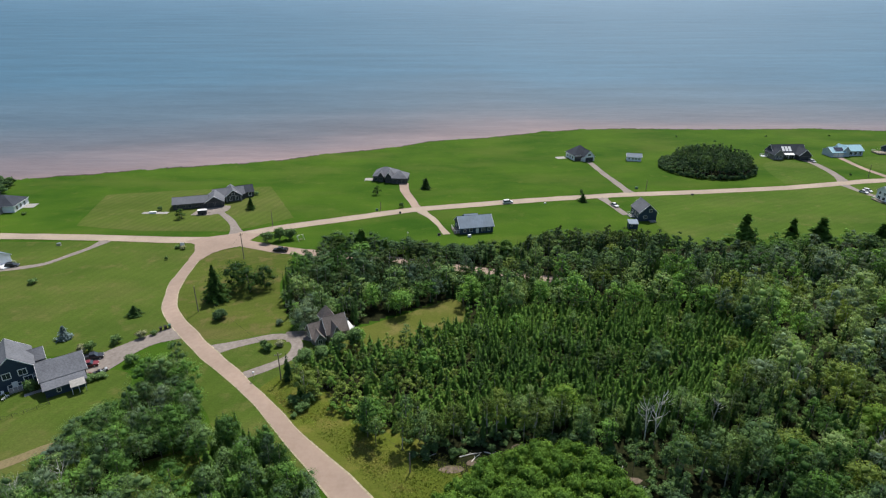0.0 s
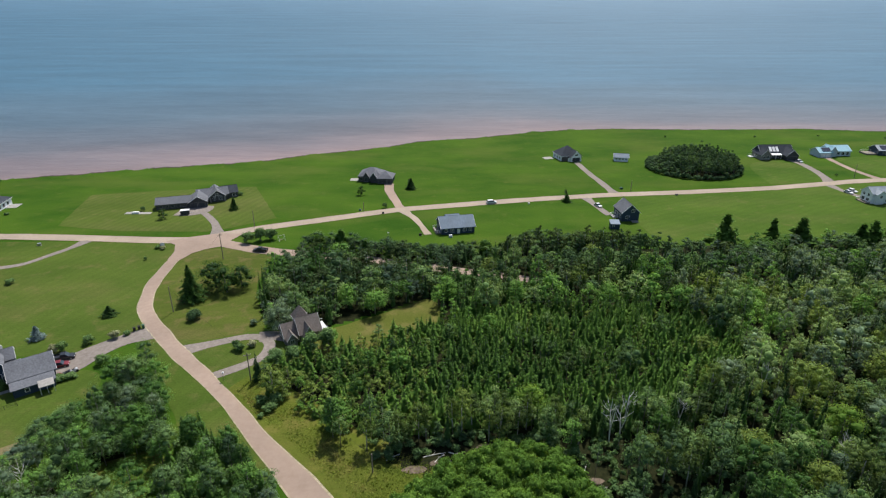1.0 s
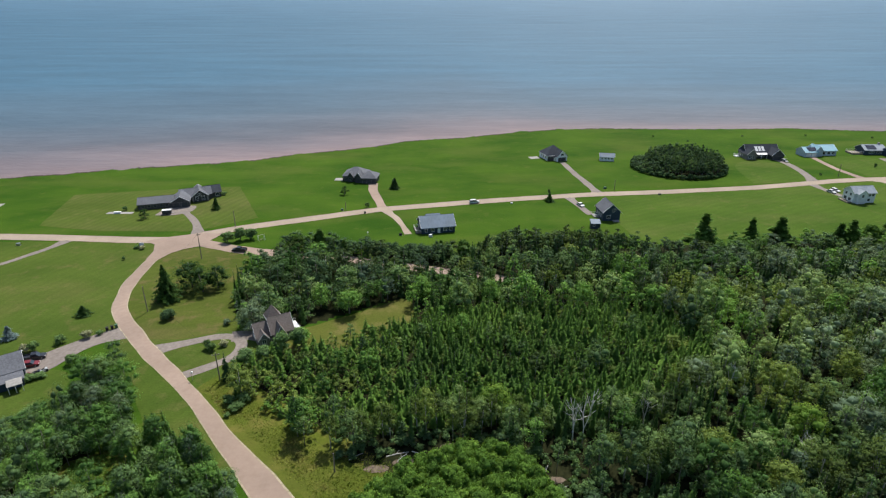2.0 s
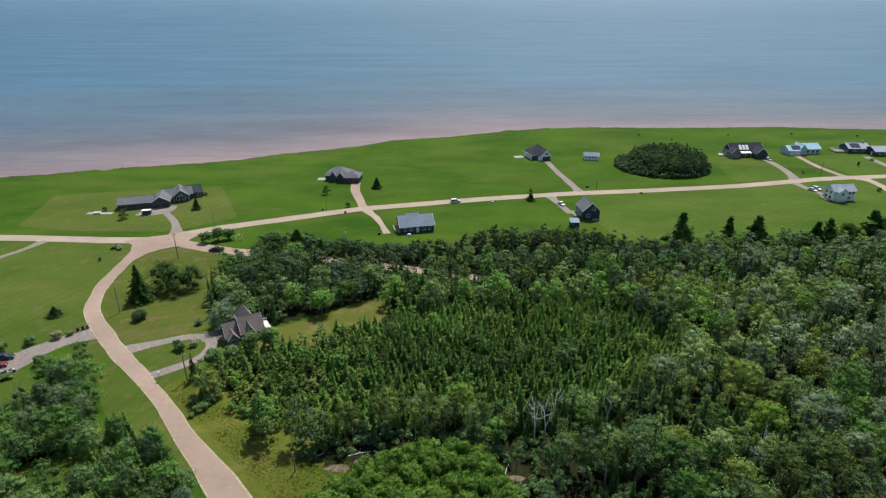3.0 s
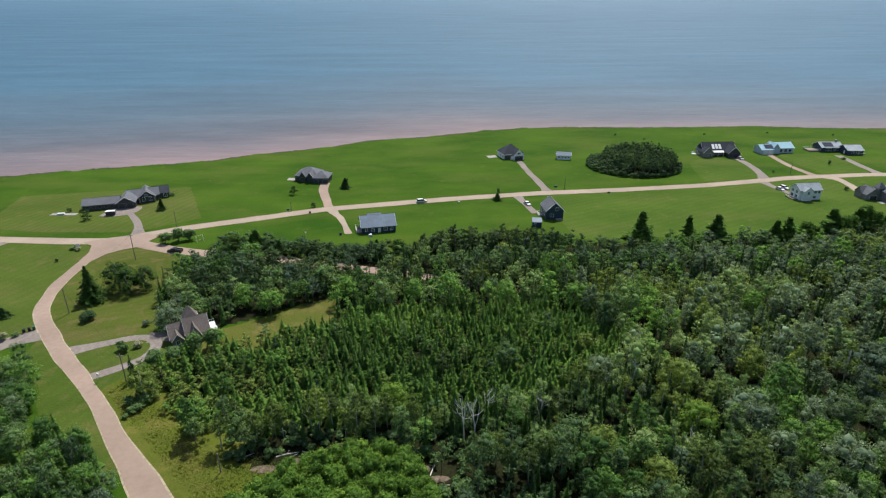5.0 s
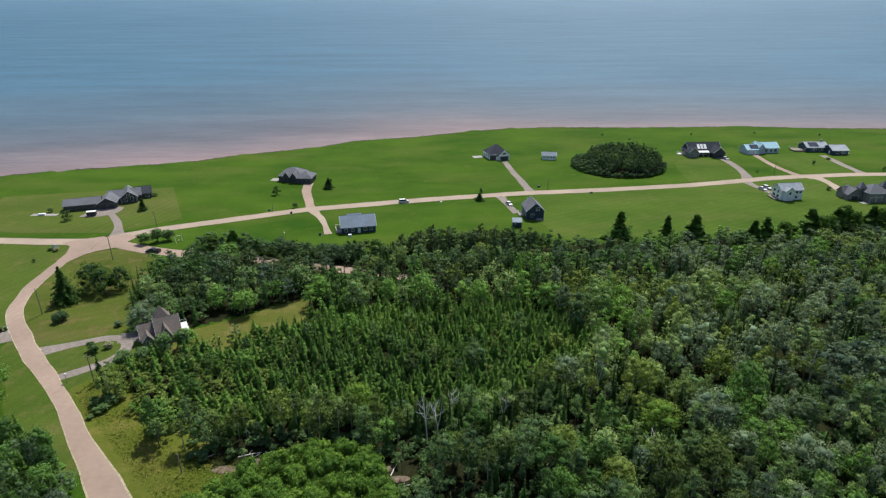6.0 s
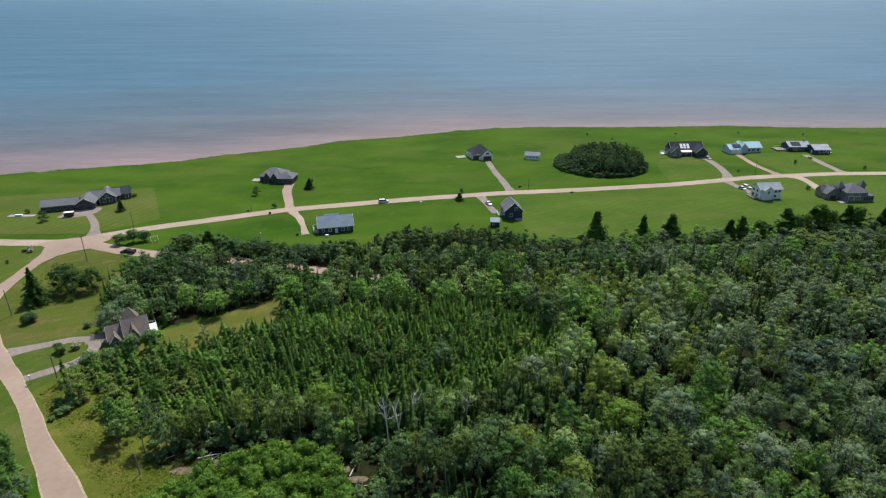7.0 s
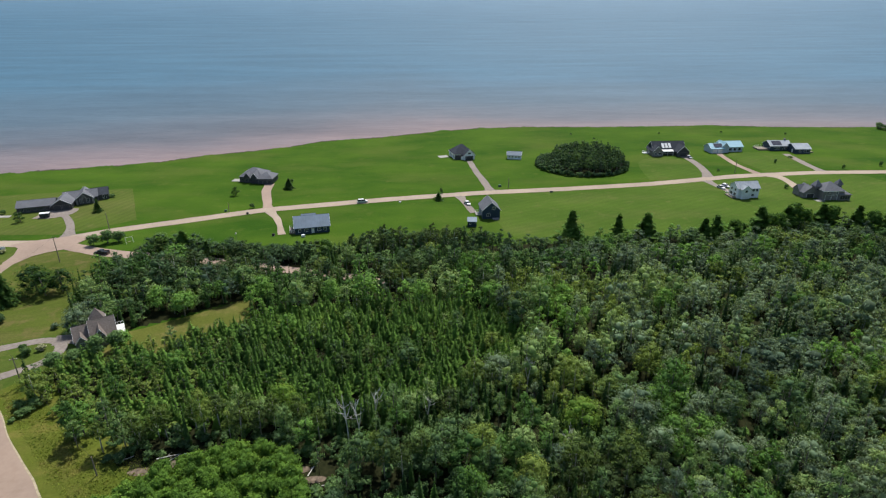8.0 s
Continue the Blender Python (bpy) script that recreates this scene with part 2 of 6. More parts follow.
# ---- geometry helpers ----
def build(name, verts, faces, materials, parent=None, label="", which=None, smooth=False):
    me = bpy.data.meshes.new(name)
    me.from_pydata([tuple(v) for v in verts], [], [tuple(f) for f in faces])
    for m in materials if isinstance(materials, (list, tuple)) else [materials]:
        me.materials.append(m)
    if which is not None:
        me.polygons.foreach_set("material_index", list(which))
    if smooth:
        me.polygons.foreach_set("use_smooth", [True] * len(me.polygons))
    ob = new(name, me)
    if parent is not None:
        ob.parent = parent
    if label:
        tagged(ob, label)
    return ob


def empty(name, x, y, z=0.0, yaw=0.0):
    ob = new(name)
    ob.empty_display_size = 0.5
    ob.matrix_basis = pose(x, y, z, 0, 0, yaw)
    return ob


def box(x0, x1, y0, y1, z0, z1, chamfer=0.0):
    c = min(chamfer, (x1 - x0) / 3, (y1 - y0) / 3)
    v = []
    if not c:
        for z in (z0, z1):
            v += [(x0, y0, z), (x1, y0, z), (x1, y1, z), (x0, y1, z)]
        return v, [(3, 2, 1, 0), (4, 5, 6, 7), (0, 1, 5, 4), (1, 2, 6, 5), (2, 3, 7, 6), (3, 0, 4, 7)]
    for z, i in ((z0, 0), (z1 - c, 0), (z1, c)):
        v += [(x0 + i, y0 + i, z), (x1 - i, y0 + i, z), (x1 - i, y1 - i, z), (x0 + i, y1 - i, z)]
    f = [(3, 2, 1, 0), (8, 9, 10, 11)]
    for k in (0, 4):
        f += [(k + a, k + (a + 1) % 4, k + 4 + (a + 1) % 4, k + 4 + a) for a in range(4)]
    return v, f


def joined(*pieces):
    v, f = [], []
    for pv, pf in pieces:
        f += [tuple(i + len(v) for i in face) for face in pf]
        v += list(pv)
    return v, f


def tube(points, radii, sides=6):
    v, f = [], []
    pts = [Vector(p) for p in points]
    for n, (p, r) in enumerate(zip(pts, radii)):
        way = (pts[min(n + 1, len(pts) - 1)] - pts[max(n - 1, 0)]).normalized()
        a = way.orthogonal().normalized()
        b = way.cross(a)
        for k in range(sides):
            s = 2 * math.pi * k / sides
            v.append(p + (a * math.cos(s) + b * math.sin(s)) * r)
        if n:
            o = (n - 1) * sides
            f += [(o + k, o + (k + 1) % sides, o + sides + (k + 1) % sides, o + sides + k) for k in range(sides)]
    f += [tuple(range(sides))[::-1], tuple(range(len(v) - sides, len(v)))]
    return v, f


def turned(piece, m):
    return [m @ Vector(v) for v in piece[0]], piece[1]


def glide(points, step=2.0):
    """Points along a smooth curve through the given ones."""
    p = [Vector((*q, 0)) for q in points]
    p = [2 * p[0] - p[1], *p, 2 * p[-1] - p[-2]]
    out = []
    for a, b, c, d in zip(p, p[1:], p[2:], p[3:]):
        n = max(2, int((c - b).length / step))
        for k in range(n):
            t = k / n
            out.append(0.5 * (2 * b + (c - a) * t + (2 * a - 5 * b + 4 * c - d) * t * t + (3 * b - a - 3 * c + d) * t ** 3))
    return out + [p[-2]]


def ribbon(name, points, width, z, material, label, category, wander=0.25, edge=None, flare=0.0):
    """A road or drive: a low crowned strip with uneven edges; width is one number, or several spread evenly along it."""
    way = glide(points, 1.5)
    widths = width if isinstance(width, tuple) else (width, width)
    v, f, n = [], [], len(way)
    for k, p in enumerate(way):
        d = (way[min(k + 1, n - 1)] - way[max(k - 1, 0)]).normalized()
        side = Vector((d.y, -d.x, 0))
        w = float(np.interp(k / (n - 1), np.linspace(0, 1, len(widths)), widths)) / 2 + flare * math.exp(-((k * 1.5 / 5.5) ** 2))
        a = w + wander * noise.noise(p * 0.1)
        b = w + wander * noise.noise(p * 0.1 + Vector((50, 9, 3)))
        low, mid, top = Vector((0, 0, z + 0.045)), Vector((0, 0, z + 0.06)), Vector((0, 0, z + 0.08))
        v += [p - side * a + low, p - side * a * 0.88 + mid, p + top, p + side * b * 0.88 + mid, p + side * b + low]
        if k:
            o = 5 * (k - 1)
            f += [(o + i, o + i + 1, o + i + 6, o + i + 5) for i in range(4)]
    which = None
    mats = [material]
    if edge:
        mats.append(edge)
        which = [1 if i % 4 in (0, 3) else 0 for i in range(len(f))]
    return tagged(build(name, v, [q[::-1] for q in f], mats, which=which), label, category, kind="structure")


PATCHES = []


def patch(name, corners, z, material, label, category="grass", wander=1.0, smooth=True):
    """A flat sheet of ground with an uneven outline, each a little above the last."""
    PATCHES.append(name)
    z += 0.0035 * len(PATCHES)
    if smooth:
        pts = glide([*corners, corners[0]], 2.0)[:-1]
    else:
        loop = [Vector((*q, 0)) for q in [*corners, corners[0]]]
        pts = [a.lerp(b, k / n) for a, b in zip(loop, loop[1:]) for n in [max(1, int((b - a).length / 2.5))] for k in range(n)]
    v = [(p.x + wander * noise.noise(p * 0.12), p.y + wander * noise.noise(p * 0.12 + Vector((7, 7, 7))), z) for p in pts]
    bm = bmesh.new()
    bm.faces.new([bm.verts.new(q) for q in v])
    bm.normal_update()
    bmesh.ops.triangulate(bm, faces=bm.faces[:])
    bm.normal_update()
    if bm.faces[:] and sum(q.normal.z for q in bm.faces) < 0:
        bmesh.ops.reverse_faces(bm, faces=bm.faces[:])
    me = bpy.data.meshes.new(name)
    bm.to_mesh(me)
    bm.free()
    me.materials.append(material)
    return tagged(new(name, me), label, category, kind="structure")


# ---- the land, the cliff and the sea ----
SHORE = [(-5000, 60), (-1200, 180), (-600, 240), (-320, 285), (-262, 300), (-228, 310), (-200, 319), (-159, 333), (-120, 342), (-95, 352), (-67, 368), (-27, 384), (-10, 400), (18, 407), (46, 417), (75, 431), (100, 437), (130, 442), (168, 440), (200, 438), (275, 441), (320, 434), (360, 430), (393, 429), (430, 424), (520, 424), (700, 440), (1300, 500), (5000, 700)]


def shore(x):
    xs, ys = zip(*SHORE)
    y = float(np.interp(x, xs, ys))
    if -300 < x < 460:
        y += 1.8 * noise.noise(Vector((x * 0.045, 3, 0))) + 1.8 * noise.noise(Vector((x * 0.14, 9, 0))) + 3.0 * abs(noise.noise(Vector((x * 0.37, 5, 0)))) + 1.6 * noise.noise(Vector((x * 0.8, 12, 0)))
    return y


columns = [-5000, -2500, -1200, -800, -600, -450, -350] + [-300 + 1.5 * k for k in range(508)] + [470, 520, 600, 700, 900, 1300, 2500, 5000]
edge_y = [shore(x) for x in columns]


def sheet(name, offsets, height, material, flip):
    v = [(x, y + d if abs(d) < 2000 else d, height(d)) for d in offsets for x, y in zip(columns, edge_y)]
    n = len(columns)
    f = [(r * n + c, r * n + c + 1, (r + 1) * n + c + 1, (r + 1) * n + c) for r in range(len(offsets) - 1) for c in range(n - 1)]
    return build(name, v, [q[::-1] for q in f] if flip else f, material)


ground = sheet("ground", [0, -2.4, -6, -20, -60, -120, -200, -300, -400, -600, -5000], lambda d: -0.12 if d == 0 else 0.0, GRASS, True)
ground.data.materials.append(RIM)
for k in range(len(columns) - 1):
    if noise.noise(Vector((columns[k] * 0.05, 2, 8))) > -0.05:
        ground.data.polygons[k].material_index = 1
tagged(ground, "wide green mown coastal meadow reaching the cliff edge", "ground", kind="structure")
cliff = sheet("cliff", [0.0, 0.35, 0.9, 1.2, 3.5], lambda d: {0.0: -0.12, 0.35: -1.6, 0.9: -3.4, 1.2: -5.0, 3.5: -6.3}[d], CLIFF, False)
tagged(cliff, "low eroded red sandstone cliff below the meadow", "cliff", kind="structure")
SEA_STEPS = [2.5, 20, 35, 55, 80, 110, 150, 200, 260, 340, 450, 600, 800, 1100, 1900, 4950]
sea = sheet("sea", SEA_STEPS, lambda d: -6.0 if d < 2000 else 64.0, SEA, False)  # the far rim, raised and paler, stands in for the hazy horizon beyond 5 km
offing = sea.data.attributes.new("offing", "FLOAT", "POINT")
offing.data.foreach_set("value", [1.0 if d > 2000 else 0.5 * min(1.0, d / 480.0 * (1.0 if x < 40 else 1.0 + min(1.0, (x - 40) / 90) * 0.35)) for d in SEA_STEPS for x in columns])
tagged(sea, "calm blue-grey sea with pinkish shallows along the shore", "sea", kind="structure")

MAIN_ROAD = [(-330, 231), (-250, 229.5), (-184, 227), (-160, 226), (-136, 224.7), (-112, 222.8), (-94, 223), (-83, 229), (-69, 236.5), (-46, 246), (-22, 256), (-11, 260), (4.6, 263.8), (32, 270.3), (60, 276), (93, 281.7), (119, 284.4), (150, 288.5), (182, 293.5), (209, 299.7), (232, 305), (258, 308.3), (281, 310.3), (319, 310), (380, 307), (470, 300)]
ribbon("road", MAIN_ROAD, 6.4, 0.05, GRAVEL_PALE, "pale pinkish gravel road crossing the green meadow", "road", 0.4, GRAVEL)
SIDE_ROAD = [(-83, 226), (-90.2, 216), (-93.4, 205), (-93.6, 196), (-92.95, 185.1), (-90.5, 173.3), (-86.1, 163.4), (-76.9, 151.4), (-63.4, 136.9), (-51.6, 125.4), (-42.0, 114.8), (-33.4, 104.6), (-25.4, 95.6), (-19.0, 88.3), (-8.5, 74.5), (6, 52)]
ribbon("road", SIDE_ROAD, (4.2, 4.4, 4.5, 4.7, 5.0, 4.6, 3.9, 4.9, 7.3, 7.6, 7.6), 0.06, GRAVEL, "pink gravel road winding down through the lawns", "road", 0.5, ROAD_EDGE)
patch("road", [(-105, 221.2), (-99.5, 217.5), (-97, 211), (-96.5, 203), (-91.5, 203), (-89.5, 209), (-86, 213), (-80, 216.2), (-72, 213.5), (-72, 217.3), (-79, 221.5), (-76, 229.5), (-86, 230), (-96, 226)], 0.15, GRAVEL, "worn pink gravel junction of three roads", "road", 0.2, False)
ribbon("road", [(-82, 220), (-72, 215.4), (-63, 212.2), (-49, 209), (-29, 205.4), (-5, 199), (14, 193), (33, 188), (48, 182)], (6.5, 4.5), 0.045, GRAVEL, "narrow gravel lane running into the woods", "road", 0.5)


def drive(points, width, label, material=GRAVEL_GREY, z=0.035):
    width = tuple(0.72 * w for w in width) if isinstance(width, tuple) else 0.72 * width
    return ribbon("driveway", points, width, z, material, label, "driveway", 0.45, None, 1.2)


drive([(-86.5, 229), (-89, 235), (-93, 243), (-98.5, 251), (-103.5, 257), (-109, 261)], (4.6, 4.2), "grey gravel driveway curving to the long house")
patch("driveway", [(-115, 252), (-106, 252), (-100, 258), (-101, 265), (-106, 265), (-113, 262.5)], 0.10, GRAVEL_GREY, "grey gravel parking apron before the garage", "driveway", 0.4)
drive([(-10.5, 258), (-13.5, 267), (-16.5, 278), (-19.5, 290), (-20.5, 301)], (5.2, 7.2), "pinkish gravel driveway widening to the house", GRAVEL)
drive([(-10.5, 259), (-7.5, 253), (-4.6, 248), (-1.2, 238.6), (1.8, 228.5)], (3.6, 4.2, 3.4, 4.6), "pale worn gravel driveway to the blue house", GRAVEL_PALE)
drive([(95.5, 281), (94.0, 294), (92.4, 306), (89.9, 326), (88.3, 344)], (5.6, 4.8), "grey-pink gravel driveway to the white house")
drive([(78.8, 279), (80.0, 271), (81.5, 263), (84.0, 252)], 4.6, "short gravel driveway to the navy cottage")
drive([(215.5, 302), (219, 315), (220.8, 327), (221.3, 340), (219, 350.5)], (6.5, 5.5), "grey gravel driveway to the dark house")
drive([(212.0, 300.5), (213.0, 290), (215.5, 280), (219, 273)], 5.0, "grey gravel driveway to the white house")
drive([(246.5, 307), (244.6, 320), (243.6, 331), (245.3, 355)], 5.0, "reddish gravel driveway to the house", GRAVEL)
drive([(284.2, 311), (284.7, 331), (286.3, 352)], 6.0, "grey gravel driveway to the dark house")
drive([(250, 307.5), (254, 303), (254.5, 295), (252.5, 283), (249.5, 273)], (8.0, 5.0), "pale gravel driveway to the grey house", GRAVEL_PALE)
drive([(-137, 223), (-140, 214), (-143.5, 208), (-148.5, 199.5), (-156.5, 195.5), (-168, 192)], 3.8, "narrow grey gravel track to the house")
drive([(-77.5, 151.5), (-80.5, 149.5), (-85, 146.5), (-90, 140.5), (-93.5, 135), (-97, 132)], (7.5, 9.5, 16.0), "grey gravel driveway widening before the navy garage", GRAVEL_GREY)
drive([(-66, 140.5), (-64, 141.8), (-57.7, 144.8), (-50.4, 148.0), (-44.8, 147.6), (-41.6, 143.6), (-42.4, 138), (-46.6, 133.6), (-51.5, 129.8), (-55, 127.3)], 4.6, "grey gravel loop driveway round a green island")
drive([(-46, 148), (-41, 149), (-36, 147.5)], (5.0, 6.0), "grey gravel spur to the brown-roofed house", z=0.041)

patch("lawn", [(-168.4, 282), (-159.3, 239), (-130, 233), (-92, 232), (-84, 236), (-67, 249), (-89.8, 296), (-130, 290)], 0.012, LAWN_PALE, "pale striped mown lawn round the long house", wander=0.4, smooth=False)
patch("lawn", [(-180, 221), (-140, 221), (-98, 219), (-95, 205), (-94.5, 190), (-92.5, 174), (-87, 162), (-79, 151), (-92, 138), (-120, 140), (-160, 150), (-190, 180)], 0.012, LAWN, "broad mown lawn beside the pink road", wander=1.0)
patch("lawn", [(-90, 213), (-75, 214), (-58, 207), (-56, 180), (-46, 151), (-60, 146), (-74, 148), (-84, 159), (-91, 172), (-93.5, 190)], 0.012, LAWN_WORN, "mown lawn with brown worn patches under trees", wander=0.8)
patch("lawn", [(-140, 130), (-100, 131), (-82, 128), (-82, 100), (-90, 70), (-150, 70)], 0.012, LAWN, "mown lawn below the navy house", wander=1.0)
patch("lawn", [(-78, 150), (-70, 142.5), (-60, 132), (-48, 120), (-38, 109), (-28, 97), (-34, 86), (-46, 100), (-56, 112), (-66, 128), (-76, 140)], 0.011, LAWN, "olive mown strip along the pink road", wander=0.6)
patch("lawn", [(-70, 147), (-60, 147), (-48, 151.5), (-38, 151), (-35, 145), (-40, 135), (-42, 118), (-48, 121), (-60, 133)], 0.011, LAWN, "olive mown grass round the loop driveway", wander=0.6)
patch("lawn", [(95, 279), (140, 284), (200, 296), (245, 303), (300, 306), (300, 262), (250, 235), (200, 228), (140, 224), (98, 222)], 0.012, LAWN_CROSS, "wide pale green mown field before the woods", wander=1.2)
patch("lawn", [(182, 300), (214, 304), (218, 340), (205, 348), (188, 335)], 0.012, LAWN_CROSS, "pale mown lawn beside the oval grove", wander=0.8)
patch("lawn", [(252, 312), (280, 315), (281, 352), (250, 352)], 0.012, LAWN_CROSS, "pale mown lawn between two driveways", wander=0.8)
patch("lawn", [(-28, 151.5), (-14.7, 160), (-4, 166.5), (4, 171), (8, 160), (-4, 146), (-20, 138), (-30, 140)], 0.02, DRY, "yellowish dry grass clearing in the woods", wander=0.8)
patch("lawn", [(-48, 121.5), (-42, 114.2), (-33, 104), (-25, 95), (-18, 86), (-2, 74), (8, 70), (6, 98), (-4, 104), (-16, 112), (-30, 123), (-40, 131)], 0.012, WEEDS, "rough weedy yellow-green verge along the road", wander=1.0)
patch("lawn", [(-65, 98), (-58, 101), (-52, 98.5), (-51, 91), (-55, 86), (-62, 86.5), (-65, 92)], 0.02, WEEDS, "bright grassy opening among the copse trees", wander=0.8)


patch("lawn", [(-99, 96), (-92, 100.5), (-84, 106), (-80, 110), (-82, 105), (-90, 98.5), (-99, 93)], 0.02, TAN, "tan worn strip across the mown lawn", wander=0.8)


# ---- trees ----
rng = np.random.default_rng(11)
_bm = bmesh.new()
bmesh.ops.create_icosphere(_bm, subdivisions=1, radius=1.0)
ICO_V = np.array([v.co[:] for v in _bm.verts])
ICO_F = np.array([[v.index for v in f.verts] for f in _bm.faces])
_bm.free()


class Leafage:
    """Triangles gathered for one plant: places, triangles, tints, and whether each is wood."""

    def __init__(self):
        self.v, self.f, self.t, self.w, self.n = [], [], [], [], 0

    def add(self, v, f, tint, wood=False):
        v, f = np.asarray(v, float), np.asarray(f, int)
        self.v.append(v)
        self.f.append(f + self.n)
        self.t.append(np.broadcast_to(tint, len(v)).astype(float))
        self.w.append(np.full(len(f), int(wood)))
        self.n += len(v)

    def done(self):
        return np.concatenate(self.v), np.concatenate(self.f), np.concatenate(self.t), np.concatenate(self.w)


def clumps(leaf, centres, normals, size, tint=0.0):
    """Small pointed leaf clumps, facing roughly along their normals."""
    k = len(centres)
    nrm = normals + rng.normal(0, 0.30, (k, 3)) + np.array([0, 0, 0.25])
    nrm /= np.linalg.norm(nrm, axis=1)[:, None]
    side = np.cross(nrm, rng.normal(0, 1, (k, 3)))
    side /= np.linalg.norm(side, axis=1)[:, None] + 1e-9
    up = np.cross(nrm, side)
    s = size * rng.uniform(0.6, 1.35, (k, 1))
    bend = nrm * s * 0.3
    tri = np.stack([centres - side * s * rng.uniform(0.7, 1.4, (k, 1)) - bend, centres + side * s * rng.uniform(0.7, 1.4, (k, 1)) - bend + up * s * rng.uniform(-0.5, 0.5, (k, 1)), centres + up * s * rng.uniform(0.9, 1.4, (k, 1))], 1)
    leaf.add(tri.reshape(-1, 3), np.arange(3 * k).reshape(-1, 3), np.repeat(rng.normal(tint, 0.06, k), 3))


def wood(leaf, points, radii, sides=4):
    v, f = tube(points, radii, sides)
    tri = [(q[0], q[i], q[i + 1]) for q in f for i in range(1, len(q) - 1)]
    leaf.add([p[:] for p in v], tri, 0.0, True)


def broadleaf(height=9.0, radius=2.7, lobes=10, per_lobe=84, size=0.27, base=0.35, trunk=0.13, taper=0.0):
    """A tree with a leaning tapered trunk, limbs to each lobe and an uneven, lobed crown."""
    leaf = Leafage()
    lean = rng.normal(0, 0.25, 2)
    mid = np.array([lean[0], lean[1], height * 0.55])
    wood(leaf, [(0, 0, -0.2), (lean[0] * 0.4, lean[1] * 0.4, height * 0.3), tuple(mid)], [trunk * 1.4, trunk, trunk * 0.6], 5)
    for k in range(lobes):
        a = 2.4 * k + rng.uniform(-0.5, 0.5)
        up = base + (1 - base) * ((k + 0.5) / lobes) ** 0.8
        wide = math.sin(math.pi * min(0.97, 0.18 + 0.78 * (up - base) / (1 - base))) ** 0.7
        r = radius * rng.uniform(0.38, 0.72) * wide
        lobe = radius * rng.uniform(0.34, 0.58) * (1 - taper * k / lobes)
        r *= 1 - 0.8 * taper * k / lobes
        c = np.array([lean[0] + math.cos(a) * r, lean[1] + math.sin(a) * r, min(up * height, height - lobe * 0.8)])
        wood(leaf, [tuple(mid * [1, 1, rng.uniform(0.6, 1)]), tuple(c)], [trunk * 0.45, trunk * 0.12], 3)
        shape = lobe * np.array([1.05, 1.05, 0.85])
        # Lobe core in a lower tint: the crown's inner shade put into colour.
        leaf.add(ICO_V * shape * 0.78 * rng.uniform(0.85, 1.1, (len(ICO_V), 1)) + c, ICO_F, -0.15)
        d = rng.normal(0, 1, (per_lobe, 3))
        d[:, 2] += 0.35
        d /= np.linalg.norm(d, axis=1)[:, None]
        clumps(leaf, c + d * shape * rng.uniform(0.72, 1.22, (per_lobe, 1)), d, size, 0.0)
    return leaf.done()


def spruce(height=7.0, radius=1.4, layers=12, arms=8, ragged=0.2, trunk=0.09, bare=0.06):
    """A conifer: a straight trunk and whorls of drooping, tapering boughs."""
    leaf = Leafage()
    wood(leaf, [(0, 0, -0.2), (0, 0, height * 0.6), (0, 0, height * 0.98)], [trunk * 1.5, trunk, 0.02], 4)
    for n in range(layers):
        s = n / (layers - 1)
        z = height * (bare + (0.98 - bare) * s)
        reach = radius * (1 - s) ** 0.85 + 0.12
        count = max(4, int(arms * (1.0 - 0.45 * s)))
        for k in range(count):
            a = 2 * math.pi * (k + rng.uniform(-0.3, 0.3)) / count + n * 1.1
            r = reach * rng.uniform(1 - ragged, 1 + ragged)
            out, side = np.array([math.cos(a), math.sin(a), 0]), np.array([-math.sin(a), math.cos(a), 0])
            w, drop, lift = r * min(0.42, 3.6 / arms), r * rng.uniform(0.25, 0.5), height / layers * 0.5
            p = np.array([0, 0, z])
            v = [p + [0, 0, lift], p + out * r * 0.55 + side * w - [0, 0, drop * 0.55], p + out * r - [0, 0, drop * 0.8], p + out * r * 0.55 - side * w - [0, 0, drop * 0.55], p + out * r * 0.6 - [0, 0, drop * 0.15 - 0.05]]
            leaf.add(v, [(0, 1, 4), (1, 2, 4), (2, 3, 4), (3, 0, 4)], rng.normal(0.0, 0.07))
    return leaf.done()


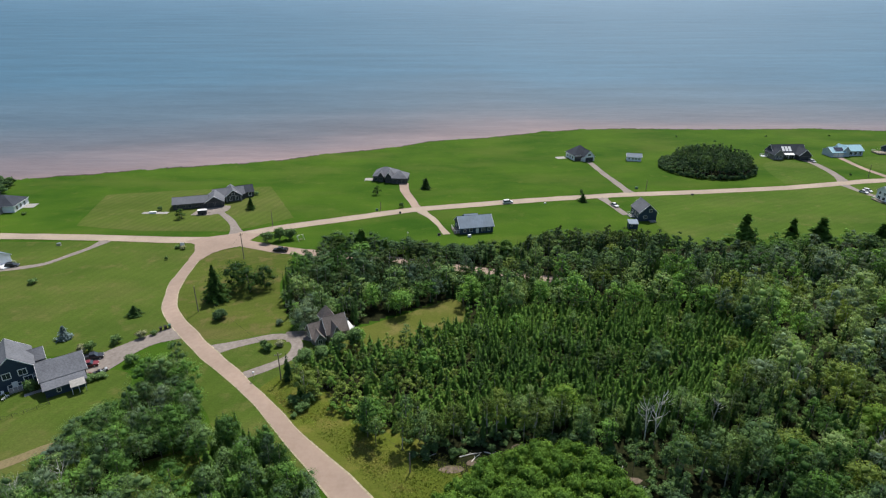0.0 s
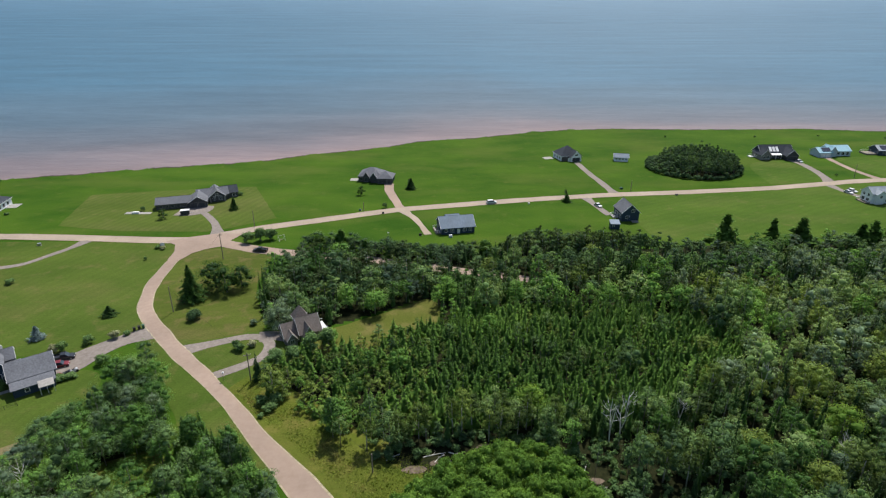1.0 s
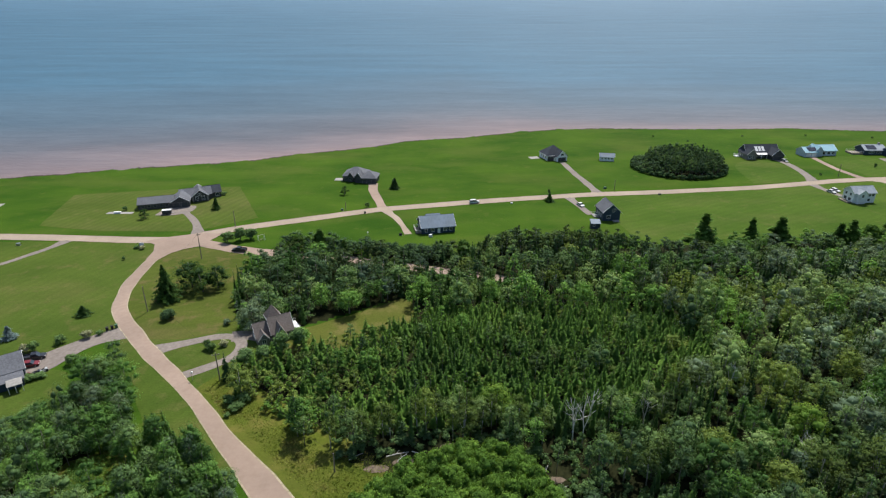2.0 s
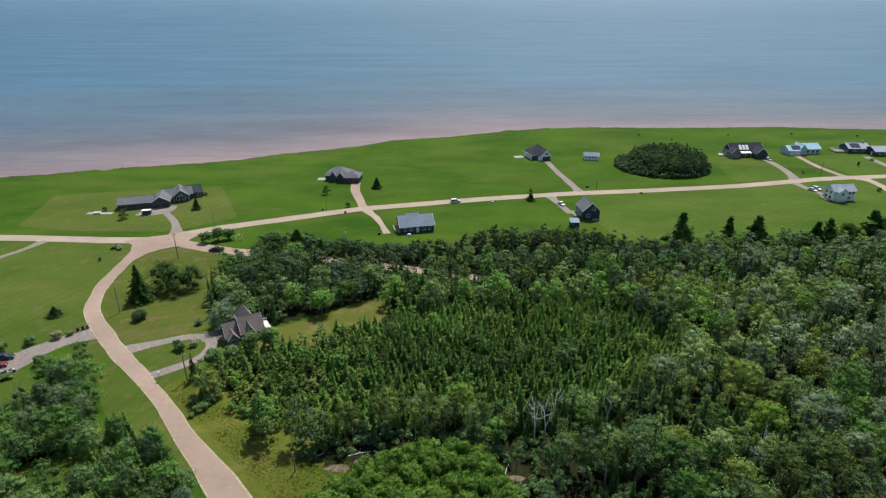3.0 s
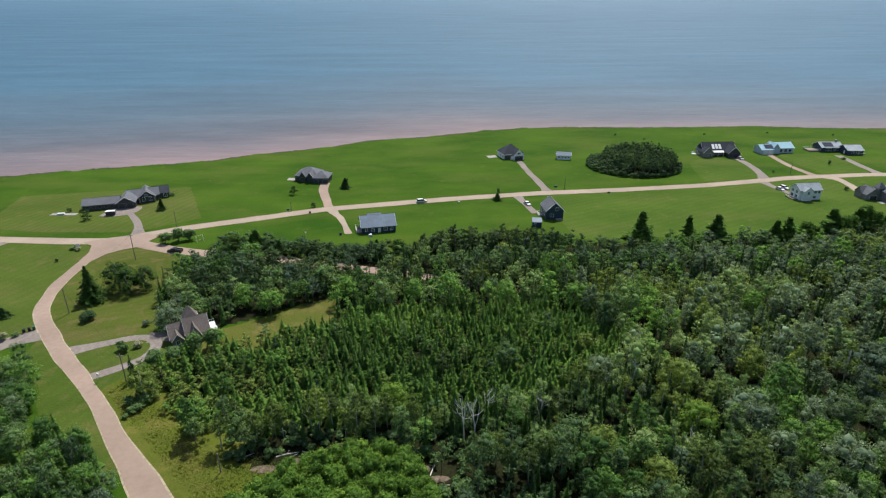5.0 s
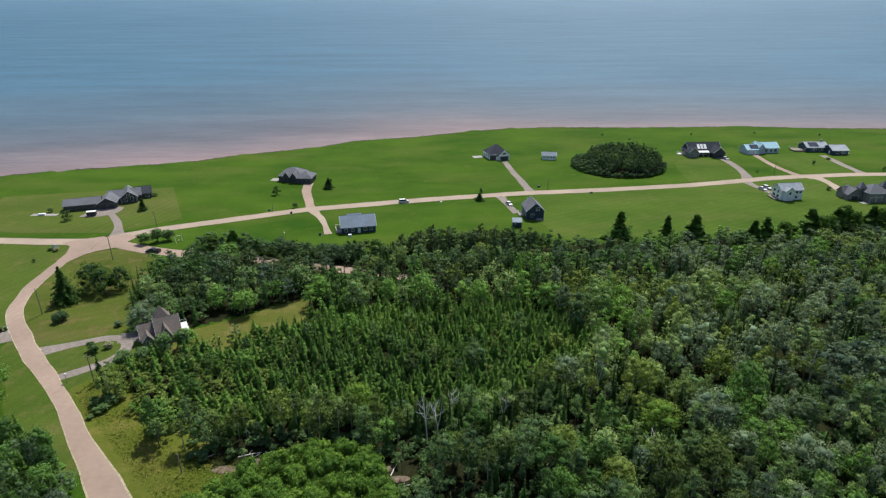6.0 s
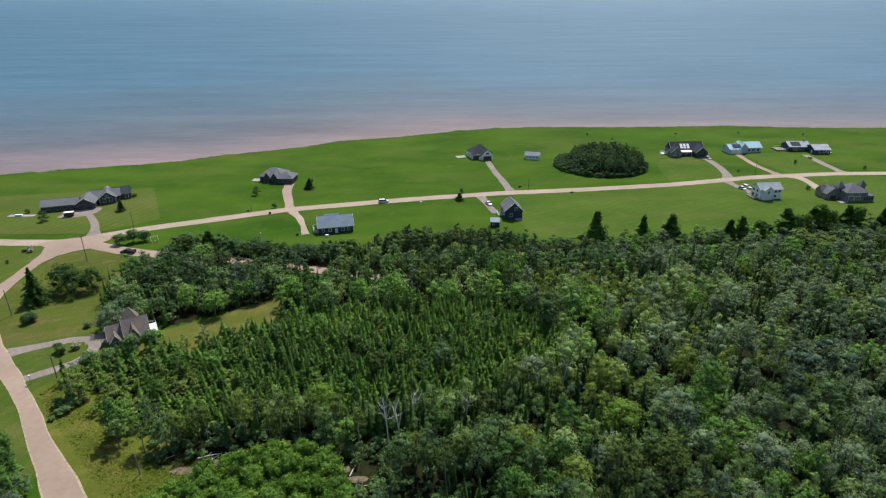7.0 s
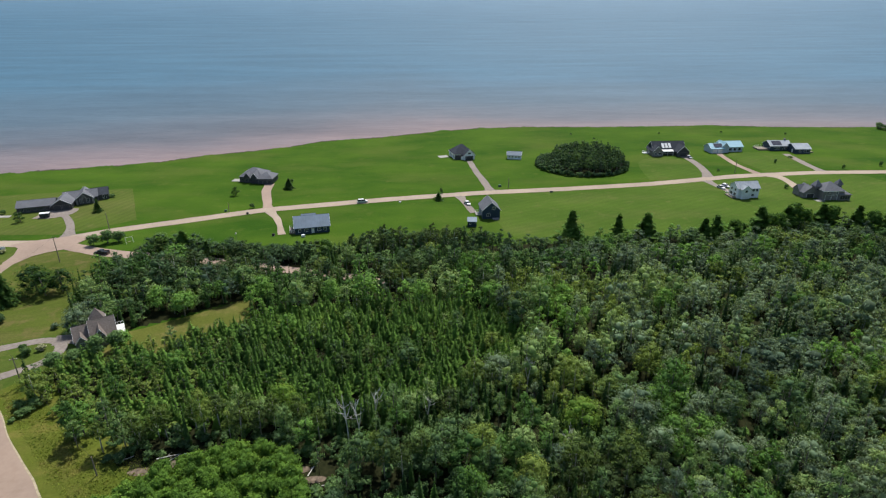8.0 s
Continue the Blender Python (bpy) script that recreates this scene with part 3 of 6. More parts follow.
def ragged_spruce(height, radius, layers=16, arms=8, per_bough=10, size=0.2, trunk=0.14):
    """A grown conifer: uneven boughs hung with small needle sprays, thin at the top."""
    leaf = Leafage()
    wood(leaf, [(0, 0, -0.2), (0.1, 0, height * 0.6), (0, 0.1, height * 0.99)], [trunk * 1.5, trunk, 0.02], 5)
    for n in range(layers):
        s = n / (layers - 1)
        z = height * (0.07 + 0.91 * s)
        reach = 1.2 * radius * (1 - s) * (0.80 + 0.20 * math.sin(n * 2.7)) + 0.12
        for k in range(max(3, int(arms * (1 - 0.5 * s)))):
            a = rng.uniform(0, 2 * math.pi)
            r = reach * rng.uniform(0.35, 1.3)
            out, side = np.array([math.cos(a), math.sin(a), 0]), np.array([-math.sin(a), math.cos(a), 0])
            u = rng.uniform(0.1, 1.0, per_bough)[:, None]
            c = np.array([0, 0, z]) + out * r * u + side * r * rng.normal(0, 0.16, (per_bough, 1)) * (1.1 - u) - np.array([0, 0, 1]) * r * 0.32 * u ** 1.5 + rng.normal(0, 0.08, (per_bough, 3))
            clumps(leaf, c, np.broadcast_to(out * 0.4 + [0, 0, 0.6], (per_bough, 3)), size * (1.0 + 0.5 * (1 - s)), rng.normal(0, 0.06))
        # Added inner cone, tinted darker to paint the shade between the boughs.
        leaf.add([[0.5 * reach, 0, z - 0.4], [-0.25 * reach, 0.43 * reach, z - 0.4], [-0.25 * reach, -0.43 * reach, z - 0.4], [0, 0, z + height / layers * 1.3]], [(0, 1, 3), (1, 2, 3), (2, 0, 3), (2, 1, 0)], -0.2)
    return leaf.done()


def bush(height=1.6, radius=1.2, lobes=6, per_lobe=70, size=0.19):
    return broadleaf(height, radius, lobes, per_lobe, size, 0.25, 0.04)


def snag(height=11.0, arms=8):
    """A dead tree: forked bleached trunk and bare rising branches."""
    pieces = [tube([(0, 0, -0.2), (0.15, 0.1, height * 0.35), (-0.15, 0.2, height * 0.7), (0.3, 0.1, height)], [0.18, 0.13, 0.08, 0.02], 6)]
    pieces.append(tube([(0.15, 0.1, height * 0.35), (0.9, -0.3, height * 0.6), (1.5, -0.2, height * 0.93)], [0.10, 0.07, 0.02], 5))
    for k in range(arms):
        z = height * rng.uniform(0.45, 0.9)
        a, r = rng.uniform(0, 6.28), 0.5 + (1.15 - z / height) * rng.uniform(2.2, 4.2)
        tip = Vector((math.cos(a) * r, math.sin(a) * r, z + r * rng.uniform(0.7, 1.3)))
        mid = Vector((tip.x * 0.55, tip.y * 0.55, z + (tip.z - z) * 0.4))
        pieces.append(tube([(0.0, 0.15, z), mid, tip], [0.055, 0.04, 0.012], 4))
        end = mid.lerp(tip, 0.4) + Vector((rng.normal(0, 0.4), rng.normal(0, 0.4), rng.uniform(0.3, 0.9)))
        pieces.append(tube([mid, end], [0.035, 0.012], 3))
    return joined(*pieces)


def mesh_of(name, v, f, t, w, materials):
    me = bpy.data.meshes.new(name)
    me.vertices.add(len(v))
    me.vertices.foreach_set("co", np.asarray(v, np.float32).ravel())
    me.loops.add(3 * len(f))
    me.loops.foreach_set("vertex_index", np.asarray(f, np.int32).ravel())
    me.polygons.add(len(f))
    me.polygons.foreach_set("loop_start", np.arange(0, 3 * len(f), 3, dtype=np.int32))
    me.polygons.foreach_set("material_index", np.asarray(w, np.int32))
    me.update(calc_edges=True)
    at = me.attributes.new("tint", "FLOAT", "POINT")
    at.data.foreach_set("value", np.asarray(t, np.float32))
    for m in materials:
        me.materials.append(m)
    return me


def crown_tree(height, radius, lobes, count, size, base=0.4, trunk=0.12, spire=0.0):
    """A woodland tree: a trunk with limbs under an uneven dome of overlapping leafy lobes."""
    leaf = Leafage()
    lean = rng.normal(0, 0.3, 2)
    wood(leaf, [(0, 0, -0.2), (lean[0] * 0.5, lean[1] * 0.5, height * 0.45), (lean[0], lean[1], height * 0.85)], [trunk * 1.3, trunk, trunk * 0.3], 5)
    low, rise = height * base, height * (1 - base)
    each = count // lobes
    for k in range(lobes):
        a, polar = 2.4 * k + rng.uniform(-0.4, 0.4), 1.75 * math.sqrt((k + 0.4) / lobes)
        out = math.sin(polar) * (1 - spire * max(0.0, math.cos(polar)))
        lobe = radius * rng.uniform(0.34, 0.52) * (1 - 0.5 * spire)
        c = np.array([lean[0] + math.cos(a) * out * radius * rng.uniform(0.55, 0.82), lean[1] + math.sin(a) * out * radius * rng.uniform(0.55, 0.82), low + rise * (0.12 + 0.72 * max(0.0, math.cos(polar)) * rng.uniform(0.75, 1.08))])
        if k % 3 == 0:
            wood(leaf, [(lean[0] * 0.5, lean[1] * 0.5, low * rng.uniform(0.7, 1.0)), tuple(c)], [trunk * 0.5, trunk * 0.12], 3)
        shape = lobe * rng.uniform(0.8, 1.25, 3) * np.array([1.1, 1.1, 0.85])
        # Small dark core in each lobe paints the shade deep in the crown.
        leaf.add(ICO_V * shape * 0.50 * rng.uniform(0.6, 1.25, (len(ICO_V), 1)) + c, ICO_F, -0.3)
        d = rng.normal(0, 1, (each, 3))
        d[:, 2] = np.abs(d[:, 2]) * np.where(rng.random(each) < 0.22, -0.7, 1.0)
        d /= np.linalg.norm(d, axis=1)[:, None]
        clumps(leaf, c + d * shape * (0.70 + 0.48 * rng.random((each, 1))), d, size, rng.normal(0.0, 0.07))
    return leaf.done()


SHAPES = ((1.0, 1.0), (1.12, 0.92), (0.88, 1.1), (1.05, 0.82), (0.84, 0.96), (1.2, 1.2), (0.95, 0.8), (1.0, 1.28))
BROAD = [crown_tree(10.2 * h, 3.5 * w, 14, 1200, 0.18, 0.34) for h, w in SHAPES]
MID_BROAD = [crown_tree(10.2 * h, 3.5 * w, 12, 700, 0.23, 0.32) for h, w in SHAPES]
FAR_BROAD = [crown_tree(9.8 * h, 3.2 * w, 10, 430, 0.285, 0.30) for h, w in SHAPES]
SLIM = [crown_tree(9.8 * h, 2.2 * w, 10, 640, 0.18, 0.36, 0.09, 0.5) for h, w in SHAPES]
MID_SLIM = [crown_tree(9.8 * h, 2.1 * w, 9, 390, 0.245, 0.36, 0.09, 0.5) for h, w in SHAPES]
FAR_SLIM = [crown_tree(9.8 * h, 2.1 * w, 8, 300, 0.285, 0.36, 0.09, 0.5) for h, w in SHAPES]
SAPLINGS = [crown_tree(5.0 * h, 1.15 * w, 5, 130, 0.22, 0.25, 0.05, 0.4) for h, w in SHAPES]
CONES = [spruce(5.8 * s, 1.55 * q, n, 8, g) for s, q, n, g in ((1.0, 1.0, 12, 0.3), (1.15, 0.9, 13, 0.35), (0.85, 1.1, 11, 0.3), (1.05, 0.8, 12, 0.4), (0.9, 0.95, 11, 0.35))]
YOUNG_CONES = [spruce(5.6 * h, 1.32 * w, 10, 7, 0.35, 0.06) for h, w in SHAPES]
SHRUBS = [bush(2.2, 1.5, 7, 80, 0.14), bush(1.7, 1.3, 6, 80, 0.14), bush(2.6, 1.4, 7, 80, 0.14)]
LOW = [bush(2.2, 1.6, 4, 30, 0.30), bush(1.7, 1.4, 3, 30, 0.28), bush(2.6, 1.5, 4, 30, 0.30)]


def inside(poly, x, y):
    odd = False
    for (ax, ay), (bx, by) in zip(poly, poly[1:] + poly[:1]):
        if (ay > y) != (by > y) and x < ax + (y - ay) / (by - ay) * (bx - ax):
            odd = not odd
    return odd


def spots(poly, step, jitter=0.42):
    xs, ys = zip(*poly)
    out, row = [], 0
    y = min(ys)
    while y < max(ys):
        x = min(xs) + (row % 2) * step / 2
        while x < max(xs):
            px, py = x + rng.uniform(-jitter, jitter) * step, y + rng.uniform(-jitter, jitter) * step
            if inside(poly, px, py):
                out.append((px, py))
            x += step
        y += step * 0.87
        row += 1
    return out


def wood_stand(name, label, plants, materials):
    """One stand of trees; plants: (template, x, y, height scale, width scale, tint)."""
    V, F, T, W, n = [], [], [], [], 0
    for (v, f, t, w), x, y, tall, wide, tint in plants:
        a = rng.uniform(0, 2 * math.pi)
        c, s = math.cos(a) * wide, math.sin(a) * wide
        V.append(np.stack([v[:, 0] * c - v[:, 1] * s + x, v[:, 0] * s + v[:, 1] * c + y, v[:, 2] * tall], 1))
        F.append(f + n)
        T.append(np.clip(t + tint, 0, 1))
        W.append(w)
        n += len(v)
    me = mesh_of(name, np.concatenate(V), np.concatenate(F), np.concatenate(T), np.concatenate(W), materials)
    return tagged(new(name, me), label, "woods", kind="stuff")


MAIN_WOOD = [(-52, 168), (-48, 160), (-43, 158), (-27, 153.5), (-14, 162), (-4, 168), (5, 173), (8, 158), (-4, 148), (-20, 141), (-31, 140), (-40, 133), (-42, 127), (-35, 119.5), (-28, 116.5), (-17, 103), (-9, 100), (0, 100.5), (10, 103), (27, 104.5), (37, 97), (41, 84), (39, 70), (60, 68), (164, 66), (276, 206), (276, 222), (249, 223), (214, 229), (181, 222), (151, 217), (116, 216), (92, 213), (62, 218), (40, 218), (21, 209), (-8, 207), (-28, 209), (-46, 212), (-50, 203), (-53, 184)]
CONE_WOOD = [(-40, 132), (-33, 119), (-20, 108), (0, 106), (30, 110), (55, 112), (80, 122), (92, 140), (85, 160), (60, 168), (30, 164), (12, 160), (-4, 150), (-20, 142), (-30, 140)]
LANE = [(-72, 215.4), (-63, 212.2), (-49, 209), (-29, 205.4), (-5, 199), (14, 193), (33, 188), (48, 182)]
lane_way = glide(LANE, 2.0)


def off_lane(x, y, far):
    return all((p.x - x) ** 2 + (p.y - y) ** 2 > far * far for p in lane_way)


def grown(x, y):
    """Slow change of the woods' height and colour from place to place."""
    return noise.noise(Vector((x * 0.035, y * 0.035, 4))), noise.noise(Vector((x * 0.05, y * 0.05, 17))) + 0.8 * noise.noise(Vector((x * 0.014, y * 0.03, 23)))


GLIMPSES = [(-49, 209), (-17, 202.5), (16, 192.5)]


def sight(x, y):
    """How tall a tree may grow before the open stretches of the lane."""
    return min([1.0] + [max(0.22, 0.05 * (gy - y)) for gx, gy in GLIMPSES if abs(x - gx) < 2.4 and -1 < gy - y < 12])


CLEAR = [(82.1, 163.2, 4.0), (104.7, 161.0, 3.2), (96.5, 103.5, 3.7), (122.8, 91.6, 4.0), (138.9, 89.5, 3.6), (60.9, 164.5, 2.7), (-13.4, 161.6, 3.0), (8.9, 170.3, 2.9), (135.4, 155.9, 2.7), (31.1, 167.9, 2.4), (-23.1, 165.9, 2.7), (79.9, 122.0, 3.4), (176.9, 163.6, 3.0), (-24.7, 144.7, 2.1), (28.4, 112.2, 2.6), (73.5, 97.2, 2.7), (82.9, 87.2, 2.9), (118.8, 124.6, 2.9)]
leafy, coned = [], []
for x, y in spots(MAIN_WOOD, 4.35):
    if not off_lane(x, y, 2.7):
        continue
    tall, hue = grown(x, y)
    core = inside(CONE_WOOD, x, y)
    if any(math.hypot(x - a, y - b) < c for a, b, c in CLEAR) or 48 < x < 63 and 79 < y < 90.5:
        continue
    if x < -36 and 133.5 < y < 152 or 41 < x < 50 and 95 < y < 103.5:
        continue
    if core and rng.random() < 0.80:
        continue
    if rng.random() < 0.06:
        continue
    grow = 0.92 + 0.30 * tall + rng.uniform(-0.38, 0.38)
    if x < 0 and y > 150:
        grow *= 0.92
    if y > 195:
        grow *= 0.62
    if y > 165 or (x < 6 and y > 148):
        grow = 0.85 * grow + 0.04
    if x < -26 and 120 < y < 150:
        grow *= 0.75
    grow *= sight(x, y)
    broad = 0.92 if y > 165 or (x < 6 and y > 148) else 0.80
    spread = min(1.6, rng.lognormal(0.0, 0.22))
    left = x < 6 and y > 148
    tint = 0.34 + 0.30 * min(1.0, max(0.0, (y - 95) / 60)) + 0.26 * min(1.0, max(0.0, (x - 45) / 70)) - (0.10 if left else 0.0) - 0.48 * min(1.0, max(0.0, (y - 166) / 22)) + 0.45 * hue + rng.normal(0, 0.28) - (0.06 if x < 95 else -0.03)
    round_crown = rng.random() < (0.7 if left else 0.42)
    tier = 0 if y < 122 else 1 if y < 165 else 2
    pool = ((BROAD, MID_BROAD, FAR_BROAD) if round_crown else (SLIM, MID_SLIM, FAR_SLIM))[tier]
    leafy.append((pool[rng.integers(len(pool))], x, y, grow * (0.64 if core else 1.0) * spread ** 0.5, (0.55 if core else broad * 1.05) * (0.75 + 0.25 * grow) * spread, tint))
saplings, olive_saplings = [], []
for x, y in spots(CONE_WOOD, 2.1, 0.6):
    tall, hue = grown(x, y)
    edge = min(1.0, max(0.0, (22 - x) / 45))
    leafier = 0.20 + 0.5 * edge + 0.5 * noise.noise(Vector((x * 0.07, y * 0.07, 41)))
    if rng.random() < 0.06:
        continue
    size, tint = 0.92 + 0.35 * tall + rng.uniform(-0.32, 0.38), 0.44 + 0.3 * hue + rng.normal(0, 0.12)
    if rng.random() < leafier:
        (olive_saplings if rng.random() < 0.25 + 0.6 * edge else saplings).append((SAPLINGS[rng.integers(8)], x, y, size * (0.95 - 0.1 * edge), rng.uniform(0.9, 1.45), tint + 0.1))
    else:
        coned.append((YOUNG_CONES[rng.integers(8)], x, y, size * (1 - 0.18 * edge), rng.uniform(0.8, 1.3), tint))
young_spruce, coned = coned, []
for x, y in spots(MAIN_WOOD, 3.4):
    if inside(CONE_WOOD, x, y) or not off_lane(x, y, 3.0):
        continue
    tall, hue = grown(x, y)
    share = (0.50 if y > 168 and x > 0 else 0.28) + 0.9 * noise.noise(Vector((x * 0.06, y * 0.06, 77)))
    if rng.random() < share + 0.25 * hue:
        if sight(x, y) < 0.9:
            continue
        if x > 60 and y < 190:
            coned.append((CONES[rng.integers(len(CONES))], x, y, rng.uniform(1.45, 1.95), rng.uniform(0.55, 0.85), 0.12 + rng.normal(0, 0.10)))
            continue
        if y > 203:
            coned.append((CONES[rng.integers(len(CONES))], x, y, rng.uniform(0.5, 0.85), rng.uniform(0.9, 1.2), 0.3 + rng.normal(0, 0.12)))
            continue
        coned.append((CONES[rng.integers(len(CONES))], x, y, (1.5 if y < 195 else 1.1) + rng.uniform(-0.3, 0.4), rng.uniform(0.5, 0.85), 0.15 + 0.2 * hue + rng.normal(0, 0.12)))
for x, y in spots([(30, 206), (36, 214), (62, 216), (92, 211), (96, 203), (62, 205)], 3.0):
    leafy.append((FAR_SLIM[rng.integers(8)], x, y, rng.uniform(0.75, 1.08), rng.uniform(0.8, 1.15), rng.normal(0.10, 0.10)))
undergrowth = [(LOW[rng.integers(3)], x, y, rng.uniform(0.6, 1.4), rng.uniform(0.7, 1.2), rng.normal(0.30, 0.15)) for x, y in spots(MAIN_WOOD, 3.3) if y < 122 and not inside(CONE_WOOD, x, y) and rng.random() < 0.9]
kinds = {"broadleaf": [], "olive": [], "emerald": [], "silvery": []}
for plant in leafy:
    patchy = 0.55 + 0.6 * (rng.random() - 0.5) + 1.0 * noise.noise(Vector((plant[1] * 0.045, plant[2] * 0.045, 31))) - (0.10 if 30 < plant[1] < 110 and plant[2] < 125 else 0.0)
    if plant[1] > 95 and rng.random() < min(0.4, 0.008 * (plant[1] - 95)) and plant[2] < 205:
        kinds["silvery"].append(plant)
    elif patchy < 0.30:
        kinds["olive"].append(plant)
    elif patchy > 0.80:
        kinds["emerald"].append(plant)
    elif rng.random() < (0.05 if plant[1] < 85 else 0.25 if plant[1] < 120 else 0.5):
        kinds["silvery"].append(plant)
    else:
        kinds["broadleaf"].append(plant)
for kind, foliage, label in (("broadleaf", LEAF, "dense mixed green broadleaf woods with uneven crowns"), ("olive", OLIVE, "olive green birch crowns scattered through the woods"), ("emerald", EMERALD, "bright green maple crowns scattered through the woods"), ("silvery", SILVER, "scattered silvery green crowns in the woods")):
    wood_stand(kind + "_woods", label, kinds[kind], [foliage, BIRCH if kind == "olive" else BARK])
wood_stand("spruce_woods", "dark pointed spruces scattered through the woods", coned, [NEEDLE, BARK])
wood_stand("young_spruces", "dense young spruces with small pointed green tops", young_spruce, [YOUNG, BARK])
wood_stand("saplings", "leafy green saplings among the young spruces", saplings, [YOUNG, BARK])
wood_stand("olive_saplings", "olive green birch saplings along the edge of the plantation", olive_saplings, [OLIVE, BARK])
wood_stand("undergrowth", "low green bushes beneath the trees", undergrowth, [LEAF, BARK])

COPSE = [(-74, 114), (-75.5, 126), (-73.5, 133), (-69, 131.5), (-61, 122), (-57, 112), (-53, 103), (-41, 103), (-31.5, 93), (-25, 84), (-22, 66), (-95, 66), (-80, 84), (-76, 104)]
copse = []
for x, y in spots(COPSE, 3.5):
    if min(math.hypot(x - a, y + 2 - b) for a, b in ((-76.6, 89.5), (-83.7, 85.8))) < 3.2:
        continue
    if math.hypot(x + 57.5, y - 93) < 6.5 or rng.random() < (0.6 if x > -57 and y < 108 else 0.06):
        continue
    grow = 0.82 + rng.uniform(-0.25, 0.25)
    copse.append((BROAD[rng.integers(len(BROAD))], x, y, grow, rng.uniform(0.6, 0.95), rng.normal(0.52, 0.25)))
for x, y in spots([(-46, 105), (-37, 101.5), (-31, 94.5), (-25.5, 86.5), (-24, 66), (-50, 66), (-50, 84)], 4.4):
    copse.append((SLIM[rng.integers(8)] if rng.random() < 0.5 else BROAD[rng.integers(8)], x, y, rng.uniform(0.38, 0.62), rng.uniform(0.5, 0.8), rng.normal(0.38, 0.2)))
for x, y in spots([(-88, 92), (-84, 103), (-84, 109), (-80, 120), (-78, 104), (-82, 84), (-95, 66)], 3.4):
    copse.append((BROAD[rng.integers(8)], x, y, rng.uniform(0.3, 0.55), rng.uniform(0.6, 0.9), rng.normal(0.4, 0.2)))
copse += [(LOW[rng.integers(3)], x, y, rng.uniform(0.7, 1.5), rng.uniform(0.8, 1.3), rng.normal(0.45, 0.2)) for x, y in spots(COPSE, 4.5) if rng.random() < 0.6 and math.hypot(x + 57.5, y - 93) > 6.5]
pale = [rng.random() < (0.20 if p[1] < -58 else 0.08) for p in copse]
plain = [p for p, q in zip(copse, pale) if not q]
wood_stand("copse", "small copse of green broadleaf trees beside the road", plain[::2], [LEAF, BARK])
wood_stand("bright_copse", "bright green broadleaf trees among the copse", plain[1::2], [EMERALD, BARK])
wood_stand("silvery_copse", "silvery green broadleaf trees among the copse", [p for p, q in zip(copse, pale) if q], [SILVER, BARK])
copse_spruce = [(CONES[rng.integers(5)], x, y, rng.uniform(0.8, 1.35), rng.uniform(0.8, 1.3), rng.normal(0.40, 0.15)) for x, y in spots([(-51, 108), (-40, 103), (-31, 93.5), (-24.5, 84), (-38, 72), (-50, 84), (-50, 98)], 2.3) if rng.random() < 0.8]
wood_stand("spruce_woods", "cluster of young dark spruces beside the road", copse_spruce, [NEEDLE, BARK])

THICKET = [(-6, 68), (-1, 85), (4, 91.5), (13, 97.5), (26, 100.5), (34, 95), (39, 84), (38, 68)]
thicket = [(SHRUBS[rng.integers(3)], x, y, 1.6 + 0.6 * rng.random(), 1.35 * rng.uniform(0.8, 1.2), rng.normal(0.40, 0.2)) for x, y in spots(THICKET, 2.1)]
STRIP = [(-47, 212.5), (-30, 208.5), (-10, 204), (10, 199.5), (24, 204), (2, 209.5), (-28, 213.5), (-46, 217)]
strip = [(FAR_BROAD[rng.integers(8)], x, y, rng.uniform(0.45, 0.75), rng.uniform(0.7, 1.0), rng.normal(0.15, 0.12)) for x, y in spots(STRIP, 3.2)]
wood_stand("hedge_trees", "low dark trees along the narrow lane", strip, [LEAF, BARK])
BARE = [(18.0, 102.3), (7.0, 97.5), (1.5, 95.5), (35.0, 95.0), (38.5, 92.0)]
GAP = [(-10, 99), (0, 102.5), (12, 105), (28, 107), (38, 99), (41, 86), (37, 88), (34, 97), (26, 102), (12, 100), (2, 96), (-6, 97)]
brush = [(SHRUBS[rng.integers(3)], x, y, rng.uniform(0.5, 1.2), rng.uniform(0.7, 1.2), rng.normal(0.35, 0.15)) for x, y in spots(GAP, 2.4) if rng.random() < 0.55 and min(math.hypot(x - a, y - b) for a, b in BARE) > 3.0]
wood_stand("brush", "dark low brush in the shaded gap beside the thicket", brush, [LEAF, BARK])
wood_stand("thicket", "bright green dense bush thicket at the woods' edge", thicket, [THICKET_LEAF, BARK])

OVAL = [(153 + 24.5 * math.cos(a / 24 * 2 * math.pi), 331 + 23 * math.sin(a / 24 * 2 * math.pi)) for a in range(24)]
grove = []
for x, y in spots(OVAL, 2.8):
    edge = math.hypot((x - 153) / 24.5, (y - 331) / 23)
    grow = (0.72 if x < 139 else 1.15) * (1.0 - (0.45 if x < 150 else 0.15) * edge ** 4) * rng.uniform(0.80, 1.10)
    if rng.random() < 0.10:
        continue
    pool = FAR_SLIM if rng.random() < 0.55 else FAR_BROAD
    grove.append((pool[rng.integers(len(pool))], x, y, grow, rng.uniform(0.65, 1.0), rng.normal(0.17, 0.17)))
for a in range(80):
    s = a / 80 * 2 * math.pi
    grove.append((SHRUBS[a % 3], 153 + 25.5 * math.cos(s), 331 + 24 * math.sin(s), rng.uniform(0.8, 1.5), 1.2, rng.normal(0.2, 0.1)))
wood_stand("grove", "dark oval grove of trees standing in the meadow", grove, [LEAF, BARK])
wood_stand("spruce_woods", "pointed spruces in the oval grove", [(CONES[k % 5], x, y, rng.uniform(1.1, 1.45), 1.4, 0.1) for k, (x, y) in enumerate(spots([(138, 325), (138, 345), (160, 350), (172, 325)], 8.0))], [NEEDLE, BARK])
